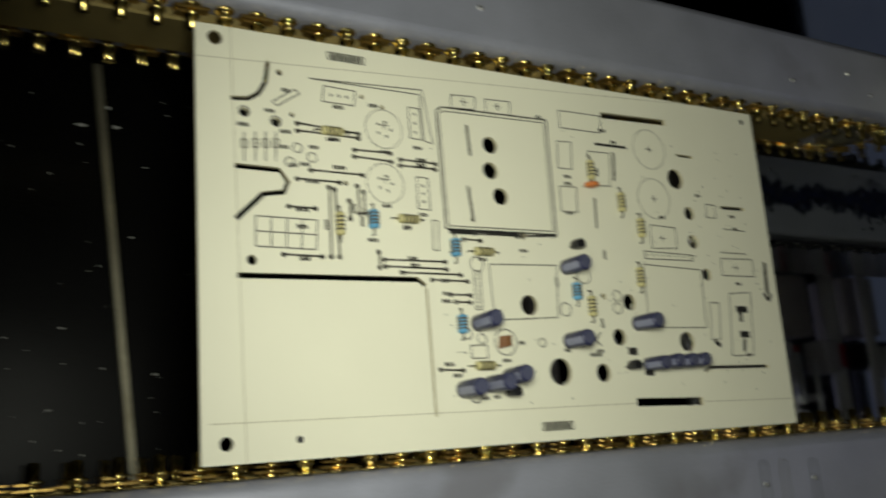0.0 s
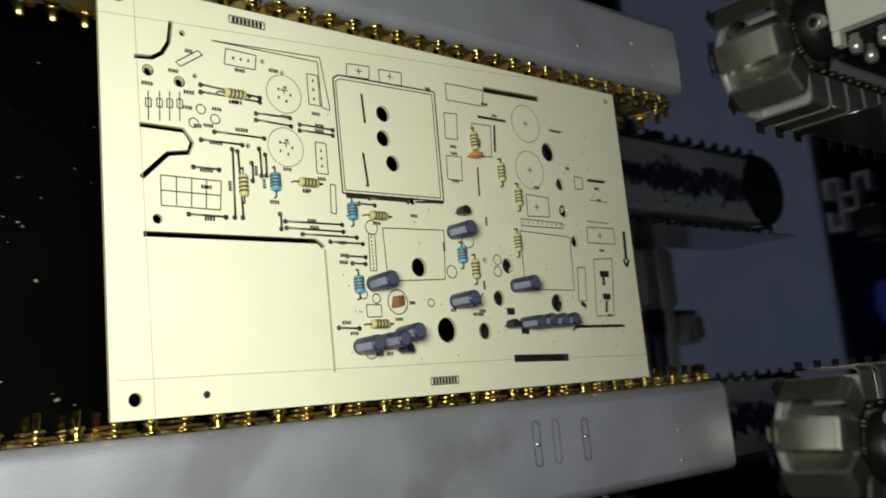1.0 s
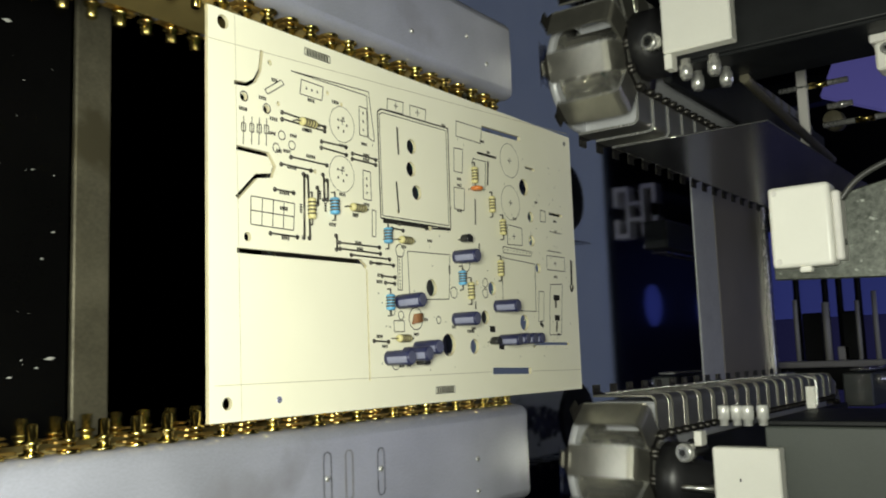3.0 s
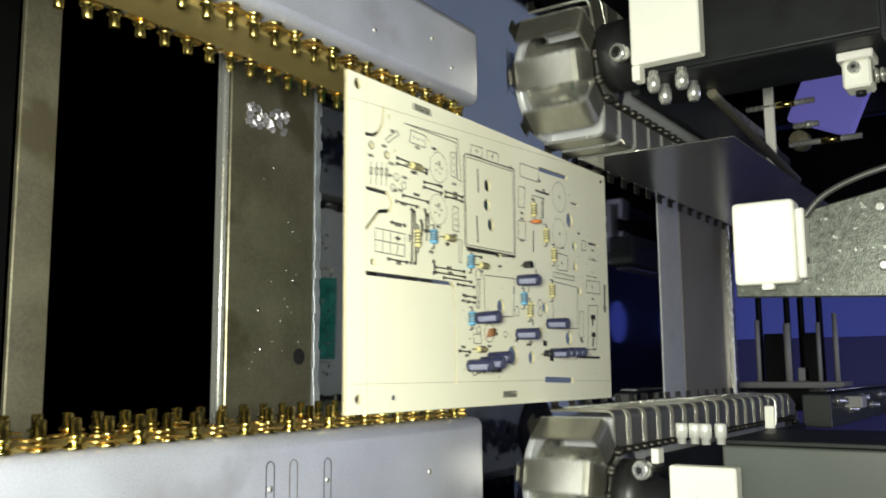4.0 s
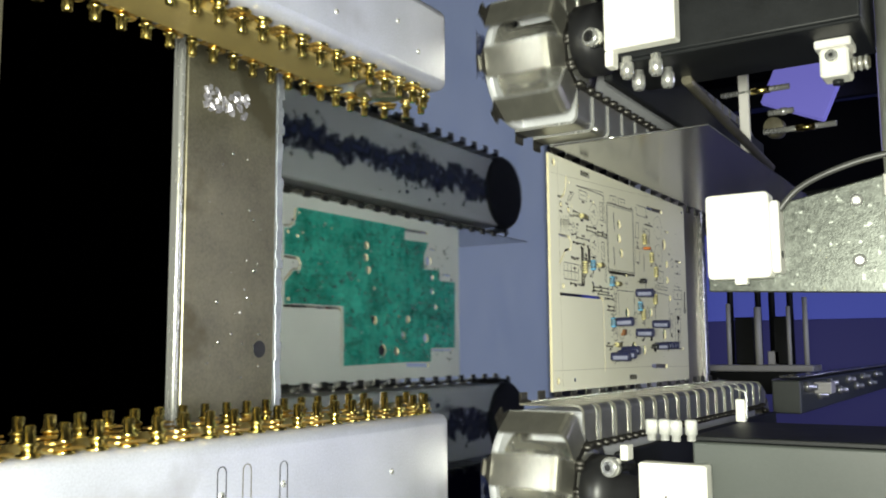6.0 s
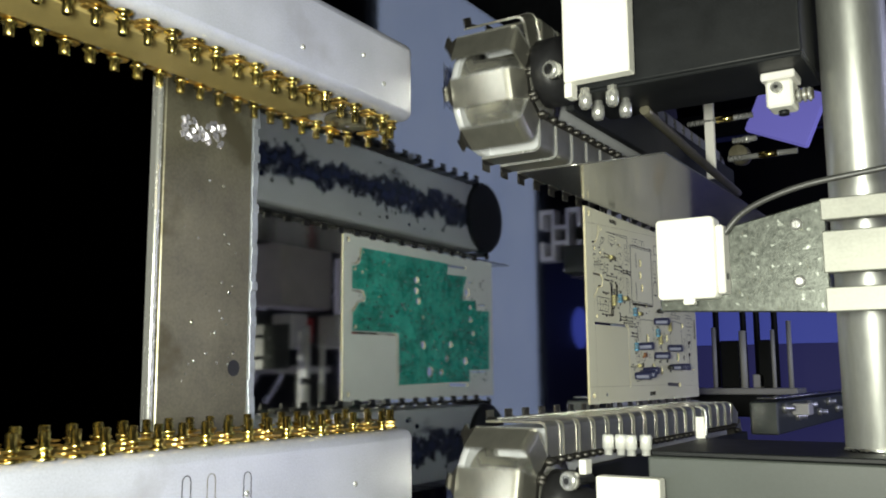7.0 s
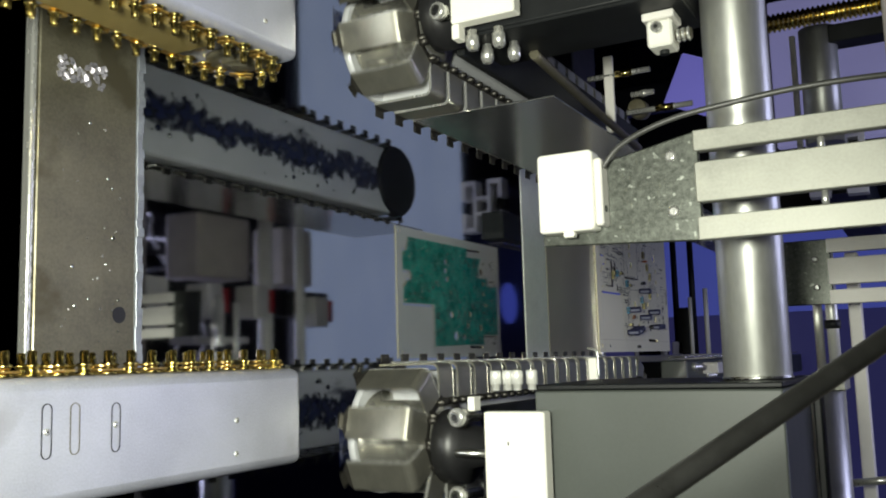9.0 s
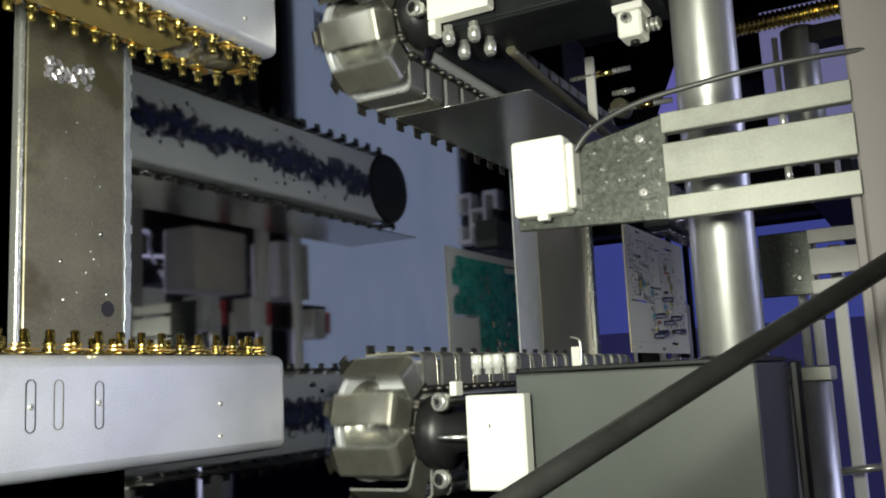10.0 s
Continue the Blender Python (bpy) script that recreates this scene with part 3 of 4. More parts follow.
    def resistor(c, along_x, mats, bands, length=.0082, r=.0016):
        bm = bmesh.new()
        ax = Vector((1, 0, 0)) if along_x else Vector((0, 1, 0))
        o = Vector((*c, .0017))
        h = length / 2
        lathe(bm, o - ax * h, ax, [(0, r * .5), (.0003, r * .95), (.0012, r * 1.08), (.0019, r * .9), (length - .0019, r * .9), (length - .0012, r * 1.08), (length - .0003, r * .95), (length, r * .5)], 12)
        for k in range(bands):
            d = length * (0.2 + 0.18 * k)
            lathe(bm, o - ax * h + ax * d, ax, [(0, r * 1.0), (.0001, r * 1.1), (.0006, r * 1.1), (.0007, r * 1.0)], 12, 1)
        for s in (-1, 1):
            rod(bm, o + ax * s * h, o + ax * s * (h + .0022), .0003, 6, 2)
            rod(bm, o + ax * s * (h + .0022), o + ax * s * (h + .0022) - Vector((0, 0, .0030)), .0003, 6, 2)
        return part("resistor", bm, [mats, BAND, WIRE], root, "banded tan axial resistor" if mats is RES_TAN else "blue banded metal-film resistor")

    for c, ax in (((0.0471, 0.1111), 1), ((0.0484, 0.0778), 0), ((0.0751, 0.0811), 1), ((0.1060, 0.0705), 1), ((0.1614, 0.1074), 0), ((0.1759, 0.0947), 0), ((0.1851, 0.0842), 0), ((0.1815, 0.0631), 0), ((0.1545, 0.0506), 0), ((0.1026, 0.0282), 1)):
        resistor(c, ax, RES_TAN, 4)
    for c in ((0.0612, 0.0802), (0.0938, 0.0715), (0.0942, 0.0433), (0.1477, 0.0564)):
        resistor(c, 0, RES_BLUE, 4, .0068, .0019)

    def capacitor(c, r, h, lean=(0.0, 0.0)):
        bm = bmesh.new()
        ax = Vector((lean[0], lean[1], 1)).normalized()
        o = Vector((*c, 0.0002))
        lathe(bm, o, ax, [(0, r * .86), (.0003, r), (.0012, r * .93), (.0018, r), (h - .0006, r), (h - .0001, r * .9)], 20)
        lathe(bm, o + ax * (h - .0003), ax, [(0, r * .84), (.00035, r * .8)], 20, 1)
        can = part("electrolytic_capacitor", bm, [CAP_BLUE, CAP_TOP], root, "dark blue sleeved electrolytic capacitor standing upright")
        st = bmesh.new()
        u = ax.orthogonal().normalized()
        w = ax.cross(u)
        n = 5
        rows = []
        for d in (.002, h - .0007):
            rows.append([st.verts.new(o + ax * d + (u * math.cos(a) + w * math.sin(a)) * (r + .00006)) for a in [2.2 + .22 * k for k in range(n)]])
        for k in range(n - 1):
            st.faces.new((rows[0][k], rows[0][k + 1], rows[1][k + 1], rows[1][k])).smooth = True
        part("sleeve_stripe", st, CAP_STRIPE, can)

    for c in ((0.1015, 0.0437), (0.1445, 0.0661), (0.1424, 0.0370), (0.1779, 0.0440), (0.0933, 0.0200), (0.1049, 0.0215), (0.1130, 0.0239)):
        capacitor(c, .0031, .0128, (random.uniform(-.05, .05), random.uniform(-.05, .05)))
    for c in ((0.1810, 0.0274), (0.1884, 0.0275), (0.1959, 0.0276), (0.2035, 0.0279)):
        capacitor(c, .0027, .0112, (random.uniform(-.04, .04), random.uniform(-.04, .04)))
    for c in ((0.1487, 0.0745), (0.1124, 0.0180), (0.1707, 0.0265)):
        bm = bmesh.new()
        lathe(bm, (*c, .0018), (0, 0, 1), [(0, .0021), (.0003, .0024), (.0042, .0024), (.0045, .0021)], 14)
        for v in bm.verts:
            if v.co.y < c[1] - .0012:
                v.co.y = c[1] - .0012
        for k in (-1, 0, 1):
            rod(bm, (c[0] + k * .0013, c[1], -.0012), (c[0] + k * .0013, c[1], .002), .00025, 6, 1)
        part("transistor", bm, [BLACK_PLASTIC, WIRE], root, "black half-round three-legged transistor")
    bm = bmesh.new()
    c = (0.1590, 0.1002)
    lathe(bm, (c[0], c[1] - .001, .0042), (0, 1, 0), [(0, .0018), (.0004, .0029), (.0016, .0029), (.002, .0018)], 18)
    rod(bm, (c[0] - .0012, c[1], -.001), (c[0] - .0012, c[1], .003), .00025, 6, 1)
    rod(bm, (c[0] + .0012, c[1], -.001), (c[0] + .0012, c[1], .003), .00025, 6, 1)
    part("disc_capacitor", bm, [ORANGE, WIRE], root, "round orange ceramic disc capacitor")
    bm = bmesh.new()
    c = (0.1113, 0.0364)
    for k in range(4):
        rod(bm, (c[0] - .0022, c[1] - .0016 + k * .0011, .0012 + .0004 * k), (c[0] + .0022, c[1] - .0006 + k * .0009, .0034), .0006, 8)
    part("wound_choke", bm, BROWN, root, "small brown wound choke inside a printed ring")
    for c in ((0.0315, 0.0063), (0.2575, 0.1402)):
        bm = lathe(bmesh.new(), (*c, .00005), (0, 0, 1), [(0, .0013), (.0003, .0012)], 14)
        lathe(bm, (*c, .0003), (0, 0, 1), [(0, .0005), (.0001, .0004)], 10, 1)
        part("eyelet", bm, [SOLDER, BLACK_PLASTIC], root, "small metal eyelet in the board rim")

    # underside: the green solder mask with its joints
    bm = bmesh.new()
    mask = [(0.0266, 0.1350), (0.1716, 0.1352), (0.1700, 0.1239), (0.2096, 0.1252), (0.2017, 0.1119), (0.2020, 0.0996), (0.2275, 0.1005), (0.2298, 0.0902), (0.2564, 0.0910), (0.2550, 0.0278), (0.2132, 0.0275), (0.2129, 0.0150), (0.1719, 0.0150), (0.0839, 0.0129), (0.0838, 0.0614), (0.0132, 0.0607), (0.0136, 0.0765), (0.0226, 0.0855), (0.0312, 0.0870), (0.0324, 0.0922), (0.0289, 0.0973), (0.0124, 0.0975), (0.0121, 0.1173), (0.0189, 0.1182), (0.0238, 0.1213)]
    under = loop(bm, mask, -BOARD_T - .00025)
    for c, r in holes[2:9] + holes[10:]:
        under += loop(bm, round_hole(c, r + .0002), -BOARD_T - .00025)
    bmesh.ops.triangle_fill(bm, use_beauty=True, use_dissolve=False, edges=under, normal=(0, 0, -1))
    for f in bm.faces:
        if f.normal.z > 0:
            f.normal_flip()
    part("solder_mask", bm, MASK_GREEN, root, "glossy green solder mask on the underside")
    bm = bmesh.new()
    for _ in range(420):
        x, y = rng.uniform(.02, .25), rng.uniform(.016, .125)
        if x < .084 and y < .062:
            continue
        r = rng.choice((.0006, .0008, .0011, .0015))
        lathe(bm, (x, y, -BOARD_T - .0003), (0, 0, -1), [(0, r), (.0003, r * .9), (.0009, r * .25)], 6)
    part("solder_joints", bm, SOLDER, root, "small bright solder joints", kind="stuff")
    return root


board = circuit_board()


# ---- entry conveyor: two aluminium rails, each with a gold pin chain ----
RAIL_END = 0.390
PIN_SPEED = 0.0605


def entry_rail(side):
    """side +1: the far rail, -1: the near rail; y runs outward from the board's edge."""
    edge = BOARD_H if side > 0 else 0.0
    yy = lambda d: edge + side * d
    root = base("conveyor_rail", (0, 0, 0), "satin aluminium conveyor rail beside the gold pin chain", "conveyor rail", "entry conveyor rails")
    part("rail_body", solid((-0.55, yy(.0098 if side > 0 else .0050), -.052), (RAIL_END, yy(.052), .0), .0050, 4), ALU, root)
    if side < 0:
        for x, ya, yb in ((.2392, .0144, .0341), (.2514, .0147, .0337), (.2705, .0157, .0346)):
            bm = bmesh.new()
            n = 9
            r = .0023
            outer = [(x + r * math.cos(a), -(yb - r) - r * math.sin(a)) for a in [math.pi * k / n for k in range(n + 1)]] + [(x - r * math.cos(a), -(ya + r) + r * math.sin(a)) for a in [math.pi * k / n for k in range(n + 1)]]
            c = Vector((x, -(ya + yb) / 2))
            inner = [(c.x + (p[0] - c.x) * .78, c.y + (p[1] - c.y) * .965) for p in outer]
            vo = [bm.verts.new((*p, .0004)) for p in outer]
            vi = [bm.verts.new((*p, .0004)) for p in inner]
            for k in range(len(vo)):
                bm.faces.new((vo[k], vo[(k + 1) % len(vo)], vi[(k + 1) % len(vo)], vi[k]))
            part("slot_rim", bm, BLACK_PLASTIC if x != .2514 else STEEL_BROWN, root, "oblong machined slot mark")
        spots = ((.2395, -.0245), (.2707, -.0242), (.3402, -.0276), (.3400, -.0423))
    else:
        spots = ((.30, .168), (.345, .178), (.362, .168), (.08, .170), (.115, .172))
    for x, y in spots:
        bm = lathe(bmesh.new(), (x, y, -.001), (0, 0, 1), [(0, .0013), (.0014, .0013), (.0018, .0008)], 12)
        lathe(bm, (x, y, .0008), (0, 0, 1), [(0, .0005), (.00005, .0005)], 6, 1)
        part("screw", bm, [STEEL_BRIGHT, BLACK_PLASTIC], root, "small bright screw in the rail")
    # dull yellow guide strip between the two runs of the chain
    part("guide_strip", solid((-0.55, yy(.0085 if side > 0 else .0049), -.034), (.335, yy(.0042 if side > 0 else .0036), -.0085), .0006), GOLD_DULL, root, "dull yellow chain guide strip")
    bm = lathe(bmesh.new(), (.368, yy(.0096 if side > 0 else .0049), -.0225), (0, -side, 0), [(0, .0165), (.0018, .0165), (.0022, .013), (.0022, .009), (.0040, .009), (.0045, .0078), (.0045, .004), (.0052, .004)], 28)
    part("sprocket", bm, STEEL_BROWN, root, "worn steel end sprocket")
    chain = base("pin_chain", (0, 0, 0), "gold plated pin chain that carries the board's edge", "chain", "entry pin chains")
    pin = bmesh.new()
    d = -side
    lathe(pin, (0, 0, 0), (0, d, 0), [(0, .0034), (.0009, .0034), (.0012, .0021), (.0032, .0021), (.0034, .0029), (.0043, .0029), (.0045, .0018), (.0088, .0018), (.0093, .0013)], 14)
    pin_me = mesh_of("chain_pin", pin, GOLD)
    plate = bmesh.new()
    box(plate, (-.0062, d * .0012, -.0026), (.0062, d * .0022, .0026), .0008)
    box(plate, (-.0055, d * .0030, -.0022), (.0010, d * .0038, .0022), .0007)
    plate_me = mesh_of("link_plate", plate, LINK_DARK)
    return chain, pin_me, plate_me, yy(.0080 if side > 0 else .0047)


def rail_loop(u):
    """Place on the pin chain's loop, u metres along: x, z and turn about y."""
    x0, x1, r, zc = -0.16, 0.368, 0.0175, -0.0215
    n, h = x1 - x0, math.pi * r
    u %= 2 * n + 2 * h
    if u < n:
        return x0 + u, zc + r, 0.0
    if u < n + h:
        a = (u - n) / r
        return x1 + r * math.sin(a), zc + r * math.cos(a), math.degrees(a)
    if u < 2 * n + h:
        return x1 - (u - n - h), zc - r, 180.0
    a = (u - 2 * n - h) / r
    return x0 - r * math.sin(a), zc - r * math.cos(a), 180 + math.degrees(a)


RAIL_LOOP = 2 * (0.368 + 0.16) + 2 * math.pi * 0.0175
PINS = 102
moving = []


def build_chain(side):
    chain, pin_me, plate_me, y = entry_rail(side)
    for k in range(PINS):
        u = k * RAIL_LOOP / PINS
        p = part("chain_pin", pin_me, None, chain)
        q = part("link_plate", plate_me, None, p) if k % 2 == 0 else None
        moving.append((p, u, y, "pin"))


build_chain(1)
build_chain(-1)


# ---- what lies under the conveyor ----
def under_deck():
    thing("black_sheet", solid((-0.55, -0.03, -.110), (.1975, .19, -.1065), .0005), BLACK_SHEET, "glossy black sheet with specks of dust under the entry", "sheet")
    bm = bmesh.new()
    rng = random.Random(7)
    for _ in range(170):
        x, y = rng.uniform(-.14, .195), rng.uniform(0, .165)
        s = rng.choice((.0003, .0004, .0005, .0008, .0014))
        a = rng.uniform(0, 3.1)
        vs = [bm.verts.new((x + s * (0.5 + rng.random()) * math.cos(a + k * 1.57) * (1.6 if k % 2 else .7), y + s * math.sin(a + k * 1.57) * .6, -.1063)) for k in range(4)]
        bm.faces.new(vs)
    thing("dust", bm, DUST, "pale dust specks on the black sheet", "dust", kind="stuff")
    bm = solid((-.0006, -.005, -.1063), (.0030, .172, -.1045), .0004)
    for v in bm.verts:
        v.co.x -= .088 * v.co.y
    thing("metal_strip", bm, STEEL_BROWN, "narrow yellowish metal strip across the black sheet", "strip")
    thing("cross_plate", solid((.1990, -.03, -.108), (.2160, .19, -.105), .0006), STEEL_BROWN, "narrow stained steel plate across the pit", "plate")
    root = base("deck_plate", (0, 0, 0), "wide stained brushed steel plate across the pit", "plate")
    part("plate_body", solid((.3135, -.03, -.108), (.3775, .19, -.105), .0006), STEEL_BROWN, root)
    part("folded_edge", solid((.3095, -.03, -.1120), (.3134, .19, -.1056), .0014, 2), STEEL_BRIGHT, root, "bright folded steel edge")
    bm = bmesh.new()
    for k in range(44):
        y, w = -.03 + k * .005, rng.uniform(-.0009, .0009)
        box(bm, (.3776, y, -.113), (.3822 + w, y + .0052, -.1040 + rng.uniform(-.0006, .0006)), .0002)
    part("ragged_rim", bm, RIM, root, "bright ragged cut rim")
    bm = bmesh.new()
    scrap = random.Random(21)
    for _ in range(60):
        x, y, a = scrap.uniform(.3235, .3545), scrap.uniform(.1465, .1590), scrap.uniform(-.7, .7)
        w, h, z = scrap.uniform(.0006, .0020), scrap.uniform(.0015, .0050), scrap.uniform(.0004, .0020)
        q = [(x, y, 0), (x + w * math.cos(a), y + w * math.sin(a), z), (x + w * math.cos(a) - h * math.sin(a), y + w * math.sin(a) + h * math.cos(a), z * .5), (x - h * math.sin(a), y + h * math.cos(a), 0)]
        up = [bm.verts.new((u, v, -.1046 + t)) for u, v, t in q]
        low = [bm.verts.new((u, v, -.1049)) for u, v, t in q]
        bm.faces.new(up), bm.faces.new(low[::-1])
        for k in range(4):
            bm.faces.new((up[k], low[k], low[(k + 1) % 4], up[(k + 1) % 4]))
    part("tape_scrap", bm, TAPE, root, "crumpled scraps of clear tape", kind="stuff")
    splashes = [(.3616, .0675, .0014), (.3355, .0500, .0013), (.352, .045, .0009), (.357, .053, .0008), (.346, .034, .0009), (.334, .028, .0006), (.366, .09, .0006), (.354, .029, .0007), (.36, .05, .0006)]
    splashes += [(rng.uniform(.318, .374), rng.uniform(.01, .14), rng.choice((.0004, .0005, .0006, .0010))) for _ in range(22)]
    for x, y, r in splashes:
        part("solder_splash", lathe(bmesh.new(), (x, y, -.1050), (0, 0, 1), [(0, r), (r * .4, r * .8), (r * .7, r * .2)], 8), SOLDER, root, "small bright solder splash")
    part("drilled_hole", lathe(bmesh.new(), (.3665, .0262, -.1052), (0, 0, 1), [(0, .0045), (.0005, .0045)], 18), BLACK_PLASTIC, root, "dark round stain like a hole")
    thing("mirror", solid((.3866, -.12, -.1175), (.9450, .34, -.1135), 0), MIRROR, "flat inspection mirror lying under the boards", "mirror")
    thing("deck_plate", solid((.9460, -.12, -.118), (1.0120, .34, -.1125), .0006), DECK_PALE, "pale speckled plate past the mirror", "plate")
    thing("deck_plate", solid((1.0130, -.12, -.118), (1.186, .34, -.1120), .0006), DECK_BROWN, "brownish brushed steel plate past the mirror", "plate")
    thing("edge_bar", solid((1.187, -.12, -.118), (1.20, .34, -.106), .001), STEEL_BRIGHT, "bright steel edge bar past the deck plates", "bar")


under_deck()


# ---- finger conveyor: horizontal loops of steel fingers that take over the board ----
FINGER_SPEED = 0.115
FX0, FX1, FR = 0.470, 0.848, 0.0330
FINGER_LOOP = 2 * (FX1 - FX0) + 2 * math.pi * FR
FINGERS = 42


def finger_loop(u, side):
    """Place and turn of a finger u metres along its loop; inner run first."""
    n, h = FX1 - FX0, math.pi * FR
    u %= FINGER_LOOP
    if u < n:
        x, d, a = FX0 + u, 0.0, 0.0
    elif u < n + h:
        a = (u - n) / FR
        x, d = FX1 + FR * math.sin(a), FR * (1 - math.cos(a))
    elif u < 2 * n + h:
        x, d, a = FX1 - (u - n - h), 2 * FR, math.pi
    else:
        b = (u - 2 * n - h) / FR
        x, d, a = FX0 - FR * math.sin(b), FR * (1 + math.cos(b)), math.pi + b
    y = (BOARD_H + .0130 + d) if side > 0 else (-.0130 - d)
    return x, y, math.degrees(a) * (1 if side > 0 else -1) + (0 if side > 0 else 180)


def finger_conveyor(side):
    edge = BOARD_H if side > 0 else 0.0
    yy = lambda d: edge + side * d
    root = base("finger_rail", (0, 0, 0), "greasy grey rail that guides the steel finger chain", "conveyor rail", "finger conveyor rails")
    part("rail_body", solid((.480, yy(.0092), -.010), (.846, yy(.0785), .034), .0015), ALU_GREASY, root)
    g = part("grease_smear", solid((-.228, -.030, 0), (.182, .030, .0002)), GREASE, root, "ragged dark blue smear of grease")
    g.location = (.664, yy(.0450), -.0104)
    rng = random.Random(11 + side)
    for k in range(26):
        s = rng.uniform(.0008, .0030)
        part("grease_drop", lathe(bmesh.new(), (.50 + rng.random() * .33, yy(rng.uniform(.016, .072)), -.0100), (rng.uniform(-.1, .1), .1, -1), [(0, s), (s * .5, s * .8), (s * .8, s * .3)], 9), rng.choice((SOLDER, GREASE_DROP)), root, "small glossy drop")
    part("guard_strip", solid((.480, yy(.0300), .047), (.846, yy(.064), .052), .0008), BLACK_PAINT, root, "black guard strip over the chain")
    bm = lathe(bmesh.new(), (FX1, yy(.0460), -.013), (0, 0, 1), [(0, .0360), (.003, .0385), (.010, .0385), (.012, .033), (.034, .033)], 36)
    part("end_sprocket", bm, BLACK_PAINT, root, "black end sprocket")
    part("rail_nose", lathe(bmesh.new(), (FX0 + .006, yy(.0440), -.0094), (0, 0, 1), [(0, .0335), (.001, .0345), (.0050, .0345)], 40), ALU_GREASY, root)
    drum = lathe(bmesh.new(), (FX0, yy(.0460), -.0040), (0, 0, 1), [(0, .026), (.0015, .0265), (.003, .021), (.038, .021), (.0385, .026), (.041, .026), (.042, .014)], 44)
    part("drive_drum", drum, DRUM_STEEL, root, "polished steel drive drum")
    knob = lathe(bmesh.new(), (.466, yy(.050), .038), (0, 0, 1), [(0, .012), (.003, .020), (.016, .020), (.018, .012), (.030, .009)], 24)
    part("knob", knob, BLACK_PLASTIC, root, "black hub over the drum")
    chain = base("finger_chain", (0, 0, 0), "chain of bent steel fingers gripping the board's edge", "chain", "finger chains")
    bm = bmesh.new()
    # one bent finger: lip, web, rounded bend and flange; local -y points to the board
    prof = [(-.0142, -.0028), (-.0100, -.0028), (-.0080, -.0010)]
    prof += [(-.0040 - .0040 * math.cos(a), .0332 + .0040 * math.sin(a)) for a in (0, .4, .8, 1.18, 1.5708)] + [(.0110, .0372)]
    for x0, x1, grow, mi in ((-.0079, .0085, 0.0, 0), (-.0085, -.0079, .00012, 1)):
        rows = []
        for k, (y, z) in enumerate(prof):
            p0, p1 = prof[max(k - 1, 0)], prof[min(k + 1, len(prof) - 1)]
            d = Vector((p1[0] - p0[0], p1[1] - p0[1])).normalized()
            n = Vector((-d.y, d.x)) * (.0006 + grow)
            w = .45 if k < 2 else 1.0
            rows.append([bm.verts.new((xx * w, y + q * n.x, z + q * n.y)) for xx, q in ((x0, 1), (x1, 1), (x1, -1), (x0, -1))])
        for step, (r0, r1) in enumerate(zip(rows, rows[1:])):
            for k in range(4):
                bm.faces.new((r0[k], r0[(k + 1) % 4], r1[(k + 1) % 4], r1[k])).material_index = 2 if step < 2 else mi
        bm.faces.new(rows[0][::-1]).material_index = 2
        bm.faces.new(rows[-1]).material_index = mi
    bmesh.ops.recalc_face_normals(bm, faces=list(bm.faces))
    me = mesh_of("finger", bm, [FINGER_STEEL, STEEL_BRIGHT, LINK_BLACK])
    bm = bmesh.new()
    for x in (-.0055, .0065):
        lathe(bm, (x, .0128, .0366), (0, 0, 1), [(0, .0021), (.0040, .0021), (.0046, .0012), (.0056, .0012)], 8)
    box(bm, (-.0110, .0112, .0372), (.0110, .0144, .0380), .0003)
    chain_me = mesh_of("chain_roller", bm, LINK_BLACK)
    for k in range(FINGERS):
        p = part("finger", me, None, chain)
        part("chain_roller", chain_me, None, p)
        moving.append((p, k * FINGER_LOOP / FINGERS, side, "finger"))


finger_conveyor(1)
finger_conveyor(-1)
thing("side_sheet", solid((.502, .1474, .0040), (.93, .1484, .0985), .0003), STEEL_SHEET, "polished steel side sheet beyond the finger chain", "sheet")


# ---- brackets, sensor and gantry over the finger conveyor ----
def cap_screw(parent, p, axis, r=.0045, length=.012):
    bm = lathe(bmesh.new(), p, axis, [(0, r * .82), (.0006, r), (r * 1.1, r), (r * 1.1, r * .55), (length, r * .55)], 20)
    ob = part("cap_screw", bm, STEEL_BRIGHT, parent, "bright socket head screw")
    a = Vector(axis).normalized()
    bm = lathe(bmesh.new(), Vector(p) - a * .0002, a, [(0, r * .62), (.0003, r * .62)], 20)
    lathe(bm, Vector(p) - a * .0004, a, [(0, r * .36), (.0002, r * .36)], 6, 1)
    part("hex_socket", bm, [STEEL, BLACK_PLASTIC], ob)


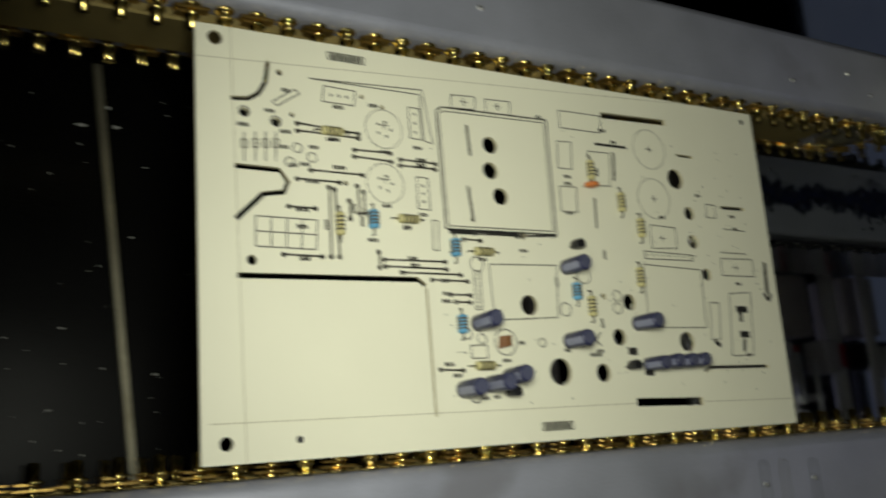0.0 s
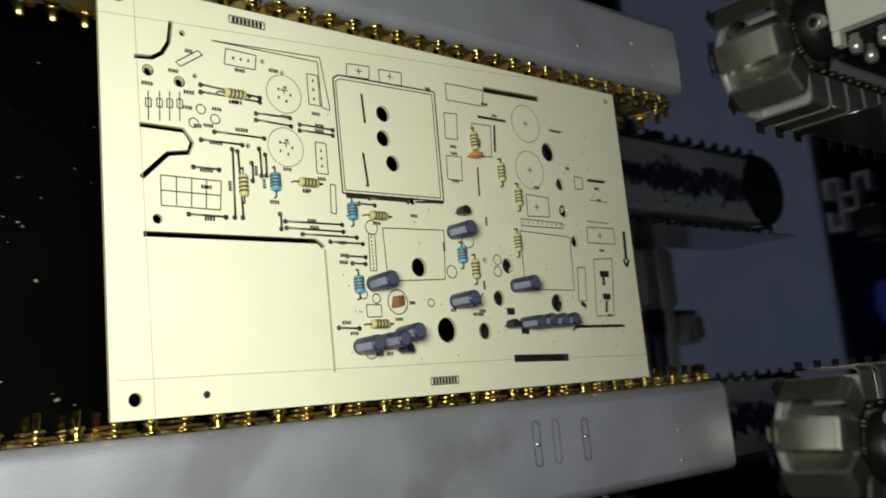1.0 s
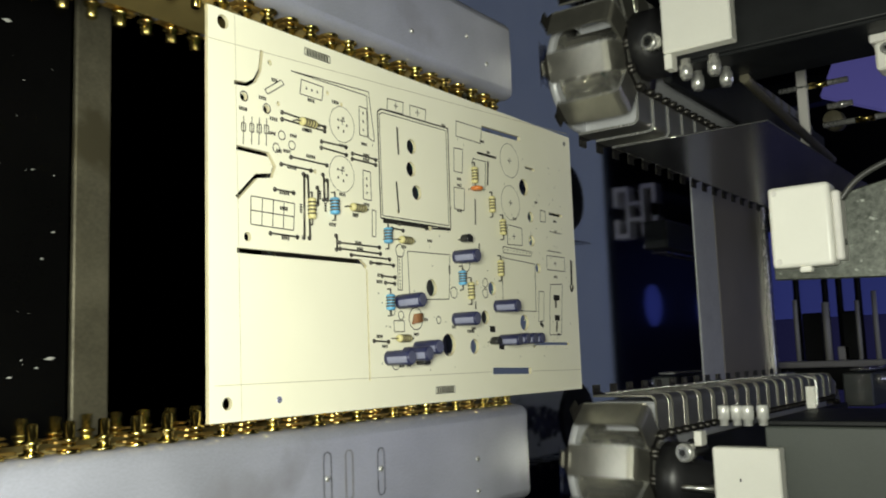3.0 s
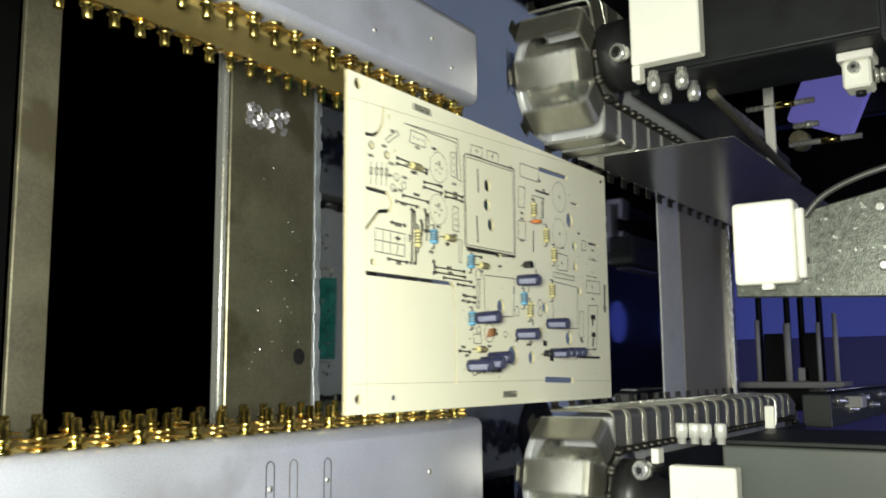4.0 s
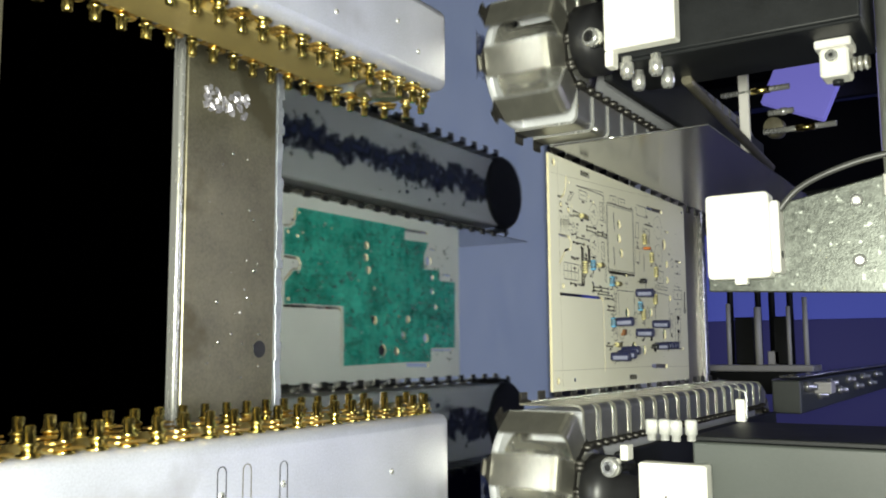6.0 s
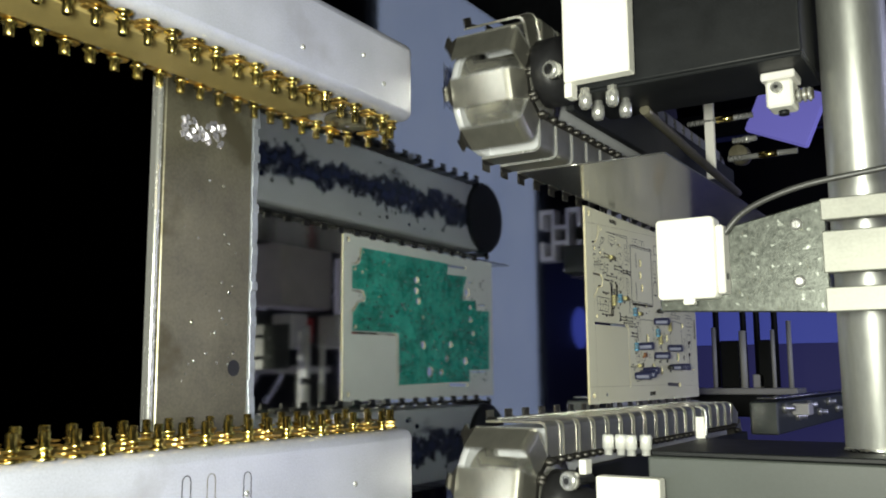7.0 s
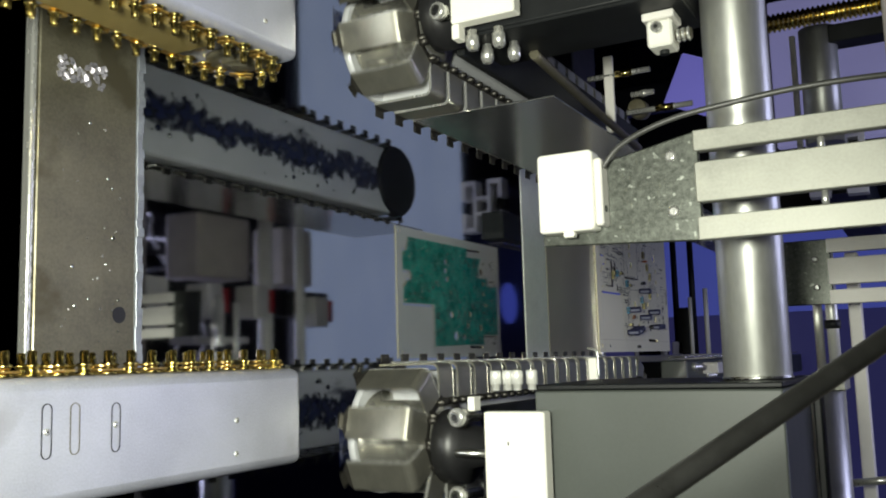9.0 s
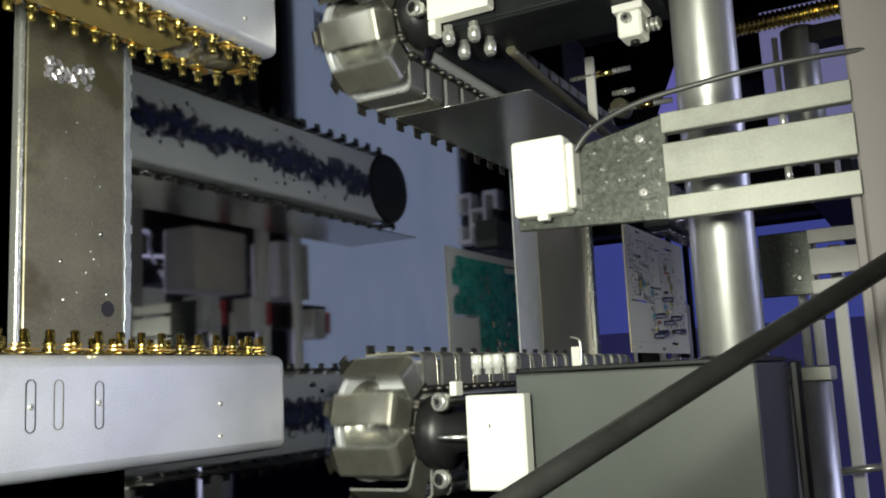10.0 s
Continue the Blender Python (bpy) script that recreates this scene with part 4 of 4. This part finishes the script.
def sensor_bracket():
    x = .4370
    root = base("sensor_bracket", (x, .05, .30), "slotted aluminium bracket with a scratched steel plate holding the sensor", "bracket")
    root.matrix_basis = Matrix.Identity(4)
    bm = solid((x, .0480, .1140), (x + .0030, .0995, .1925), .0006)
    for v in bm.verts:
        if v.co.z < .13 and v.co.y > .09:
            v.co.y -= .016
        elif v.co.z < .13:
            v.co.y += .0035
    part("plate", bm, SCRATCHED, root, "dark scratched steel plate")
    for y0, y1 in ((.0480, .0590), (.0655, .0845), (.0895, .0995)):
        part("tine", solid((x - .0012, y0, .1905), (x + .0050, y1, .2745), .0005), COMB, root, "pale milled tine of the slotted bracket")
    for y in (.0889, .0626):
        bm = lathe(bmesh.new(), (x - .0012, y, .1797), (1, 0, 0), [(0, .0016), (.0006, .0028), (.0016, .0028)], 14)
        part("screw", bm, STEEL_BRIGHT, root, "bright screw head")
    for y in (.0622, .0870):
        part("spacer_pin", rod(bmesh.new(), (x + .004, y - .004, .245), (x + .004, y + .004, .245), .0016, 10), STEEL_BRIGHT, root)
    s = base("proximity_sensor", (0, 0, 0), "white rectangular sensor housing fixed to the bracket's end", "sensor")
    part("housing", solid((.4238, .0560, .1170), (.4368, .0950, .1452), .0022, 3), WHITE_PLASTIC, s)
    part("end_cap", solid((.4262, .0580, .1453), (.4368, .0905, .1490), .0008), PALE, s, "paler end cap of the sensor")
    for y in (.0590, .0920):
        bm = lathe(bmesh.new(), (.4234, y, .1202), (1, 0, 0), [(0, .0013), (.0006, .0015)], 12)
        part("screw", bm, PALE, s)
    part("indicator", lathe(bmesh.new(), (.4310, .0664, .1488), (0, 0, 1), [(0, .0017), (.0006, .0016)], 14), BLACK_PLASTIC, s, "small dark round indicator")
    part("lug", solid((.4250, .0535, .1290), (.4300, .0562, .1345), .0006), WHITE_PLASTIC, s)
    c = tube(bmesh.new(), [(.431, .0865, .1485), (.4305, .0945, .156), (.430, .1005, .168), (.430, .1055, .186), (.431, .1085, .21), (.433, .1110, .235), (.436, .1120, .262), (.440, .112, .285)], .0014)
    thing("sensor_cable", c, CABLE, "thin grey sensor cable arching to the frame", "cable")


def gantry():
    shaft = base("cross_shaft", (0, 0, 0), "thick polished steel shaft across the conveyor", "shaft")
    part("shaft_body", rod(bmesh.new(), (.505, -.0170, .2010), (.505, .3400, .2010), .0168, 48, bevel=.001), SHAFT_STEEL, shaft)
    part("shaft_collar", lathe(bmesh.new(), (.505, -.0172, .2010), (0, 1, 0), [(0, .0174), (.0012, .0174), (.0016, .0168)], 40), STEEL, shaft, "steel collar")
    lo = base("side_casting", (0, 0, 0), "large grey-green painted side block under the shaft's end", "side block", "gantry side blocks")
    part("block_body", solid((.4605, -.150, .0960), (.560, -.0205, .2190), .0012, 2), GREY_PAINT, lo)
    part("lip", solid((.4590, -.0200, .0960), (.560, -.0175, .2190), .0005), BLACK_PAINT, lo, "black top lip")
    up = base("side_casting", (0, 0, 0), "black painted side block over the shaft's end", "side block", "gantry side blocks")
    part("block_body", solid((.4605, .1790, .0600), (.516, .330, .1830), .0012, 2), BLACK_PAINT, up)
    part("rear_web", solid((.5165, .2500, .0600), (.7200, .330, .1180), .0012), BLACK_PAINT, up)
    part("lip", solid((.4590, .1765, .0600), (.516, .1785, .1830), .0005), BLACK_PAINT, up, "black lower face")
    # white clamp blocks on their noses, with cap screws
    a = base("clamp_block", (0, 0, 0), "white painted clamp block with two socket screws", "clamp", "clamp blocks")
    part("block_body", solid((.4450, -.0790, .0735), (.4545, -.0302, .1070), .0008), WHITE_PAINT, a)
    part("tab", solid((.4460, -.0300, .0640), (.4540, -.0225, .0680), .0004), WHITE_PAINT, a)
    part("mark", solid((.4447, -.0470, .0868), (.4449, -.0452, .0876)), BLACK_PLASTIC, a)
    cap_screw(a, (.4370, -.0328, .0610), (1, 0, .25), .0050, .020)
    cap_screw(a, (.4370, -.0725, .0600), (1, 0, .25), .0050, .020)
    part("spindle", rod(bmesh.new(), (.450, -.052, .045), (.450, -.052, .0735), .0022, 12), STEEL, a)
    b = base("clamp_block", (0, 0, 0), "white painted clamp block with a socket screw", "clamp", "clamp blocks")
    part("block_body", solid((.4450, .1805, .0615), (.4545, .240, .0995), .0008), WHITE_PAINT, b)
    part("tab", solid((.4460, .1720, .0615), (.4540, .1803, .0660), .0004), WHITE_PAINT, b)
    cap_screw(b, (.4370, .1870, .0565), (1, 0, .25), .0050, .020)
    # rows of bolts between block and chain
    for k, (x, z) in enumerate(((.452, .0715), (.476, .0690), (.455, .0860), (.480, .0840))):
        q = base("hex_bolt", (0, 0, 0), "bright bolt hanging under the black side block", "bolt", "upper bolts")
        part("bolt_head", lathe(bmesh.new(), (x, .1655, z), (0, 1, 0), [(0, .0022), (.0004, .0030), (.0016, .0032), (.0020, .0040), (.0078, .0040), (.0086, .0030), (.0115, .0030)], 6), STEEL_BRIGHT, q)
    for k, (x, z) in enumerate(((.448, .0800), (.450, .0860), (.447, .0925), (.452, .0985))):
        q = base("hex_bolt", (0, 0, 0), "bright bolt on the grey side block's edge", "bolt", "lower bolts")
        part("bolt_head", lathe(bmesh.new(), (x, -.0195, z), (0, 1, 0), [(0, .0022), (.003, .0022), (.003, .0030), (.0095, .0030), (.0102, .0024)], 14), ROD_SATIN, q)
    t = base("stop_tab", (0, 0, 0), "small bright white stop tab on a bent wire", "tab")
    part("tab", solid((.555, -.0175, .0930), (.558, -.0045, .0985), .0004), WHITE_PAINT, t)
    part("wire", tube(bmesh.new(), [(.556, -.016, .0990), (.556, -.004, .0992), (.556, .0000, .0980), (.556, .0016, .0930)], .0007, 8), STEEL_BRIGHT, t)
    thing("edge_rail", solid((.470, -.0042, .0030), (.86, -.0030, .0055), .0003), STEEL_BRIGHT, "thin bright steel edge strip along the finger chain", "strip")
    # flat lever with its pins, beyond the shaft
    g = base("lever", (0, 0, 0), "flat steel lever on round pins beyond the side sheet", "lever")
    part("arm", solid((.700, .1720, .0670), (.7035, .2345, .0745), .0006), PALE, g)
    for y, z0, z1, m in ((.2185, .0535, .1040, GOLD), (.2000, .088, .106, STEEL_BRIGHT), (.1860, .084, .135, GOLD)):
        bm = rod(bmesh.new(), (.702, y, z0), (.702, y, z1), .0022, 12)
        part("pin", bm, STEEL_BRIGHT, g)
        part("sleeve", rod(bmesh.new(), (.702, y, z0 + (z1 - z0) * .45), (.702, y, z0 + (z1 - z0) * .72), .0028, 12), m, g)
    part("hub", lathe(bmesh.new(), (.715, .193, .088), (1, 0, 0), [(0, .007), (.01, .008), (.02, .006)], 20), STEEL_BROWN, g)
    w = base("switch_block", (0, 0, 0), "small white switch block with a screw under the black block", "switch")
    part("block_body", solid((.4780, .1575, .1610), (.4940, .1718, .1745), .0012), WHITE_PAINT, w)
    part("cap", solid((.4770, .1720, .1590), (.4950, .1763, .1760), .0006), PALE, w)
    cap_screw(w, (.4745, .1672, .1670), (1, 0, 0), .0030, .006)
    part("foot", rod(bmesh.new(), (.487, .1550, .1680), (.487, .1574, .1680), .0026, 12), BLACK_PAINT, w)
    part("stem", rod(bmesh.new(), (.486, .1640, .1746), (.486, .1640, .1830), .0030, 14), STEEL_BROWN, w)
    for i in range(3):
        part("thread_ring", lathe(bmesh.new(), (.486, .1640, .1752 + i * .0026), (0, 0, 1), [(0, .0030), (.0007, .0040), (.0013, .0040), (.0020, .0030)], 12), STEEL_BRIGHT, w)
    thing("tie_bar", tube(bmesh.new(), [(.50, .1745, .088), (.62, .172, .082), (.76, .170, .076)], .0030, 8), STEEL_BROWN, "dull steel tie bar behind the bolts", "bar")
    # guide column and its nut, below the shaft
    c = base("guide_column", (0, 0, 0), "upright polished guide column with a flanged nut", "column", "guide columns")
    part("column_body", rod(bmesh.new(), (.800, -.320, .2000), (.800, -.036, .2000), .0180, 32), SHAFT_STEEL, c)
    part("flange", solid((.780, -.0355, .1800), (.822, -.0240, .2200), .001), COMB, c)
    part("pin", rod(bmesh.new(), (.830, -.0235, .1990), (.830, .070, .1990), .0036, 18), ROD_SATIN, c)
    part("pin", rod(bmesh.new(), (.815, -.0235, .2110), (.815, .080, .2110), .0046, 18), ROD_SATIN, c)
    part("pin_collar", rod(bmesh.new(), (.815, .0130, .2110), (.815, .0200, .2110), .0062, 18), BLACK_PAINT, c)
    part("side_bar", solid((.825, -.30, .2230), (.838, .075, .2330), .001), PALE, c, "flat grey bar beside the pins")
    part("cross_link", rod(bmesh.new(), (.785, -.1050, .2195), (.785, -.1000, .2560), .0030, 12), STEEL_BRIGHT, c)
    d = base("guide_column", (0, 0, 0), "dark flanked steel slide beside the grey side block", "column", "guide columns")
    part("slide", solid((.565, -.25, .2195), (.580, -.020, .2240), .001), BLACK_PAINT, d)
    part("slide", solid((.590, -.25, .286), (.62, -.010, .2960), .001), BLACK_PAINT, d)
    part("foot_rod", tube(bmesh.new(), [(.5, -.105, .20), (.5, -.100, .24), (.5, -.088, .29)], .002, 8), STEEL_BRIGHT, d)
    # second sensor bracket farther on
    e = base("sensor_bracket", (0, 0, 0), "second slotted bracket farther along the conveyor", "bracket")
    part("plate", solid((.750, .0300, .1800), (.7530, .0790, .2190), .0006), SCRATCHED, e)
    for y0, y1 in ((.0300, .0405), (.0445, .0642), (.0685, .0790)):
        part("tine", solid((.7485, y0, .2165), (.7550, y1, .2735), .0005), PALE, e)
    for y in (.0640, .0430):
        part("screw", lathe(bmesh.new(), (.7485, y, .2080), (1, 0, 0), [(0, .0014), (.0006, .0026), (.0015, .0026)], 12), STEEL_BRIGHT, e)
    part("frame_plate", solid((.7450, -.30, .2740), (.7650, .40, .4200), .0015), FRAME_PAINT, e)
    # gold threaded spindle and a dark column behind the shaft
    s = base("threaded_spindle", (0, 0, 0), "gold coloured threaded spindle high above the far rail", "spindle")
    bm = bmesh.new()
    n = 30
    for k in range(n):
        z = .150 + k * .0044
        lathe(bm, (.900, .3052, z), (0, 0, 1), [(0, .0070), (.0011, .0090), (.0022, .0090), (.0033, .0070), (.0044, .0070)], 14)
    part("thread", bm, GOLD, s)
    part("bearing_arm", solid((.7660, .292, .283), (.912, .318, .300), .001), BLACK_PAINT, s)
    k = base("rear_column", (0, 0, 0), "dark upright steel column in the back of the machine", "column", "rear columns")
    part("column_body", rod(bmesh.new(), (.98, .20, .2040), (.98, .318, .2040), .0180, 24), SHAFT_STEEL, k)
    part("side_strip", solid((.985, .20, .1765), (.992, .318, .1820), .0005), PALE, k)
    part("arm", solid((.766, .298, .2745), (.995, .316, .2825), .001), BLACK_PAINT, k)
    part("clamp", solid((.965, .298, .2150), (.9945, .316, .2744), .001), BLACK_PAINT, k)
    f = base("frame_plate", (0, 0, 0), "warm grey painted frame plate that holds the brackets", "frame")
    part("plate_body", solid((.4380, -.40, .2735), (.4600, .50, .4200), .0015, 2), FRAME_PAINT, f)
    part("edge_strip", solid((.4420, -.40, .2690), (.4560, .0500, .2733), .0006), FRAME_PAINT, f)
    hose = base("hose", (0, 0, 0), "thick glossy black hose slanting across the machine", "hose")
    part("hose_body", tube(bmesh.new(), [(.0220, -.1690, .0320), (.0810, -.1380, .0757), (.1770, -.0871, .1470), (.2657, -.0400, .2126), (.3400, -.0009, .2674), (.3690, .0148, .2893), (.4030, .0190, .2888), (.4370, .0222, .2881)], .0036, 20), BLACK_RUBBER, hose)
    part("end_sleeve", rod(bmesh.new(), (.4250, .0209, .2883), (.4379, .0222, .2881), .0050, 20), BLACK_PLASTIC, hose, "black sleeve where it enters the frame")


sensor_bracket()
gantry()


# ---- lower parts beside the entry rail ----
def beside_rail():
    for x in (.275, .318):
        q = base("leg_rod", (0, 0, 0), "thin steel rod under the near rail", "rod", "rail rods")
        part("rod_body", rod(bmesh.new(), (x, -.075, -.20), (x, -.075, -.03), .0030, 12), STEEL_BRIGHT, q)
    thing("side_skirt", solid((-.55, -.130, -.120), (.43, -.100, -.085), .002), GREY_PAINT, "grey painted skirt below the near rail", "skirt")


beside_rail()


# ---- the exit conveyor and what stands behind ----
def distance():
    for side in (1, -1):
        edge = BOARD_H if side > 0 else 0.0
        yy = lambda d: edge + side * d
        r = base("exit_rail", (0, 0, 0), "grey exit rail with a row of small fingers", "conveyor rail", "exit rails")
        part("rail_body", solid((1.12, yy(.012), -.012), (2.2, yy(.050), .020), .0015), GREY_PAINT, r)
        for k in range(9):
            bm = lathe(bmesh.new(), (1.15 + k * .075, yy(.020 + .012 * (k % 2)), .019), (0, 0, 1), [(0, .006), (.006, .006), (.006, .0035), (.014, .0035)], 12)
            part("rail_bolt", bm, STEEL_BRIGHT, r)
        part("end_block", solid((1.20, yy(.016), .0202), (1.23, yy(.030), .040), .001), PALE, r)
        bm = solid((-.006, -.0012, -.006), (.006, .0012, .016), .0003)
        me = mesh_of("small_finger", bm, STEEL_SHEET)
        for k in range(44):
            o = part("small_finger", me, None, r)
            o.location = (1.14 + k * .024, yy(.008), 0)
    h = base("slot_profile", (0, 0, 0), "black slotted aluminium profile seen end on", "profile")
    X0, X1 = 1.455, 2.4
    Y, Z = .268, .178
    for s in (-1, 1):
        for a, b in (((Y - .046, Z + s * .036 - .004), (Y - .012, Z + s * .036 + .004)), ((Y + .012, Z + s * .036 - .004), (Y + .046, Z + s * .036 + .004)),
                     ((Y + s * .042 - .004, Z - .032), (Y + s * .042 + .004, Z - .012)), ((Y + s * .042 - .004, Z + .012), (Y + s * .042 + .004, Z + .032)),
                     ((Y - .038, Z + s * .014 - .003), (Y + .038, Z + s * .014 + .003)), ((Y + s * .014 - .003, Z - .0109), (Y + s * .014 + .003, Z + .0109))):
            part("flange", solid((X0, *a), (X0 + .029, *b)), WHITE_PAINT, h, "pale cut edge of the profile")
    part("post", solid((X0 + .2, Y - .03, -.90), (X0 + .26, Y + .03, Z - .0405), .002), BLACK_PAINT, h)
    part("core", solid((X0 + .030, Y - .040, Z - .033), (X1 - .01, Y + .040, Z + .033)), BLACK_PAINT, h, "dark inside of the profile")
    # overhead: seen in the mirror
    def hanger(parent, x, y, z, top=1.0):
        part("hanger", rod(bmesh.new(), (x, y, z), (x, y, top), .006, 10), BLACK_PAINT, parent, "black hanger rod to the roof")

    # the overhead group shares one scale about a common foot
    foot = Vector((.0173, -.0031, -.5077))
    nearer = Matrix.Translation(foot) @ Matrix.Scale(.786, 4) @ Matrix.Translation(-foot)
    HIGH = 1.410
    p = base("glow_panel", (0, 0, 0), "frosted bluish white ceiling panel, its brightness put in as glow", "panel")
    part("diffuser", solid((1.50, -.14, .60), (2.22, .95, .612), .002), PANEL, p)
    part("rim", solid((1.48, -.16, .6125), (2.25, .97, .63), .002), BLACK_PAINT, p)
    hanger(p, 1.6, .2, .63), hanger(p, 2.0, .6, .63)
    b = base("sensor_beam", (0, 0, 0), "black overhead beam with a row of pale red-tipped sensors", "beam")
    part("beam_body", solid((.80, .085, .545), (1.50, .135, .575), .002), BLACK_PAINT, b)
    for x, y in ((1.137, .104), (1.254, .107), (1.43, .096)):
        s = part("sensor_head", solid((x - .032, y - .030, .500), (x + .008, y + .026, .544), .002), PALE, b, "pale sensor head with a red face")
        part("red_face", solid((x + .0085, y - .020, .500), (x + .022, y + .020, .542), .001), RED, s)
    part("lower_bracket", solid((1.100, .034, .522), (1.235, .046, .575), .002), PALE, b, "pale angle bracket under the heads")
    part("bracket", solid((.96, .055, .505), (1.03, .135, .545), .002), PALE, b)
    hanger(b, .9, .11, .575, HIGH), hanger(b, 1.40, .11, .575, HIGH)
    b.matrix_basis = nearer
    for x, m, r in ((1.276, WHITE_PAINT, .013), (1.374, WHITE_PAINT, .010)):
        q = base("overhead_rod", (0, 0, 0), "bright round rod across the overhead frame", "rod", "overhead rods")
        part("rod_body", rod(bmesh.new(), (x, -.15, .520), (x, .30, .520), r, 20), m, q)
        part("saddle", solid((x - .010, .088, .522), (x + .010, .132, .5449), .002), BLACK_PAINT, q)
        q.matrix_basis = nearer
    for x0, x1 in ((1.166, 1.300), (1.398, 1.490)):
        q = base("overhead_box", (0, 0, 0), "dull grey housing over the rods", "housing", "overhead housings")
        part("housing", solid((x0, .150, .5760), (x1, .262, .650), .004, 2), HOUSING, q)
        hanger(q, (x0 + x1) / 2, .21, .65, HIGH)
        q.matrix_basis = nearer
    for x, y0, y1 in ((1.06, -.10, .26), (1.10, -.12, .22)):
        q = thing("overhead_cable", tube(bmesh.new(), [(x, y0, 1.0), (x + .01, y0, .62), (x - .02, y0 + .08, .535), (x + .03, (y0 + y1) / 2, .525), (x - .01, y1 - .06, .56), (x + .05, y1, .66), (x + .05, y1, 1.0)], .0028, 8), PALE, "thin pale cable looping under the overhead frame", "cable", "overhead cables")
    v = base("vent_plate", (0, 0, 0), "black plate with two round ports given a blue glow", "plate")
    part("plate_body", solid((2.26, -.14, .60), (3.2, .40, .61), .002), BLACK_PAINT, v)
    # the ports' blue light is emission in their own material
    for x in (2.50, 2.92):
        part("port", lathe(bmesh.new(), (x, .16, .598), (0, 0, -1), [(0, .062), (.004, .056)], 32), DIM_BLUE, v, "round port with its blue light put in as glow")
    hanger(v, 2.7, .1, .61)
    # glowing sheets stand in for the blue-lit hall far behind
    thing("backdrop", solid((3.0, .115, -.899), (3.02, .42, .55)), BLUE, "blue glowing sheet in place of the lit distance", kind="structure")
    thing("backdrop_2", solid((3.0, -.9, -.899), (3.02, .113, .55)), NAVY, "navy glowing sheet in place of the dim distance", kind="structure")
    # violet-lit patches at the back, made as plates that glow
    f = base("far_glow_plate", (0, 0, 0), "pale violet glowing plate on a stand, in place of a lit patch", "panel")
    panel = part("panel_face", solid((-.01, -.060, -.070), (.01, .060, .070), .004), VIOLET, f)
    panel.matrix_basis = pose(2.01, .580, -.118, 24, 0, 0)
    f2 = base("far_glow_plate", (0, 0, 0), "grey violet glowing plate on a stand, in place of a lit patch", "panel")
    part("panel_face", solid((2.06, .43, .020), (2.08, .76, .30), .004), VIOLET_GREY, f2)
    part("stand", solid((2.08, .56, -.90), (2.11, .62, .10), .004), BLACK_PAINT, f2)
    part("stand", solid((2.021, .55, -.90), (2.05, .61, -.10), .004), BLACK_PAINT, f)
    q = base("rear_rack", (0, 0, 0), "rack of upright bright rods behind the exit deck", "rack")
    for z, top, r in ((-.239, .112, .0042), (-.184, .104, .0065), (-.128, .104, .0038), (-.098, .120, .0045)):
        part("rack_rod", rod(bmesh.new(), (1.80, -.0055, z), (1.80, top, z), r, 14), WHITE_PAINT, q)
    for z0, z1, top in ((-.232, -.196, .086), (-.160, -.134, .086), (-.172, -.150, .020)):
        part("rack_block", solid((1.815, -.0055, z0), (1.845, top, z1), .002), BLACK_PAINT if top > .05 else PALE, q)
    # dark shadows and reflections of the rack rods, modelled as black rods
    for z in (-.250, -.196, -.170, -.136):
        part("rod_shade_strip", rod(bmesh.new(), (1.86, -.0055, z), (1.86, .30, z), .006, 10), BLACK_PAINT, q, "thin black rod standing in for the rack rods' shadows and reflections")
    part("rack_bar", solid((1.785, -.018, -.285), (1.870, -.006, -.085), .002), PALE, q, "flat pale bar of the rack")
    part("rack_post", solid((1.79, -.060, -.90), (1.81, -.0185, -.10), .002), BLACK_PAINT, q)
    part("carton", solid((1.74, -.062, -.150), (1.784, -.030, -.095), .002), VIOLET_GREY_PAINT, q, "violet-grey box below the bar")
    for x, y0, y1, z1 in ((1.25, -.46, -.16, .02), (1.5, -.9, -.2, .12), (1.45, .46, .9, -.22)):
        thing("machine_box", solid((x, y0, -.9), (x + .12, y1, z1), .004, 2), BLACK_PAINT, "black machine housing behind the finger conveyor", "housing", "rear housings")


distance()


# ---- what moves ----
def motions():
    walk(board, BOARD)
    for ob, u, w, kind in moving:
        rows = []
        if kind == "pin":
            for k in range(41):
                t = k * 0.25
                x, z, a = rail_loop(u + PIN_SPEED * t)
                rows.append((t, pose(x, w, z, 0, a, 0)))
        else:
            for k in range(51):
                t = k * 0.2
                x, y, a = finger_loop(u + FINGER_SPEED * t, w)
                rows.append((t, pose(x, y, 0, 0, 0, a)))
        walk(ob, rows)


motions()
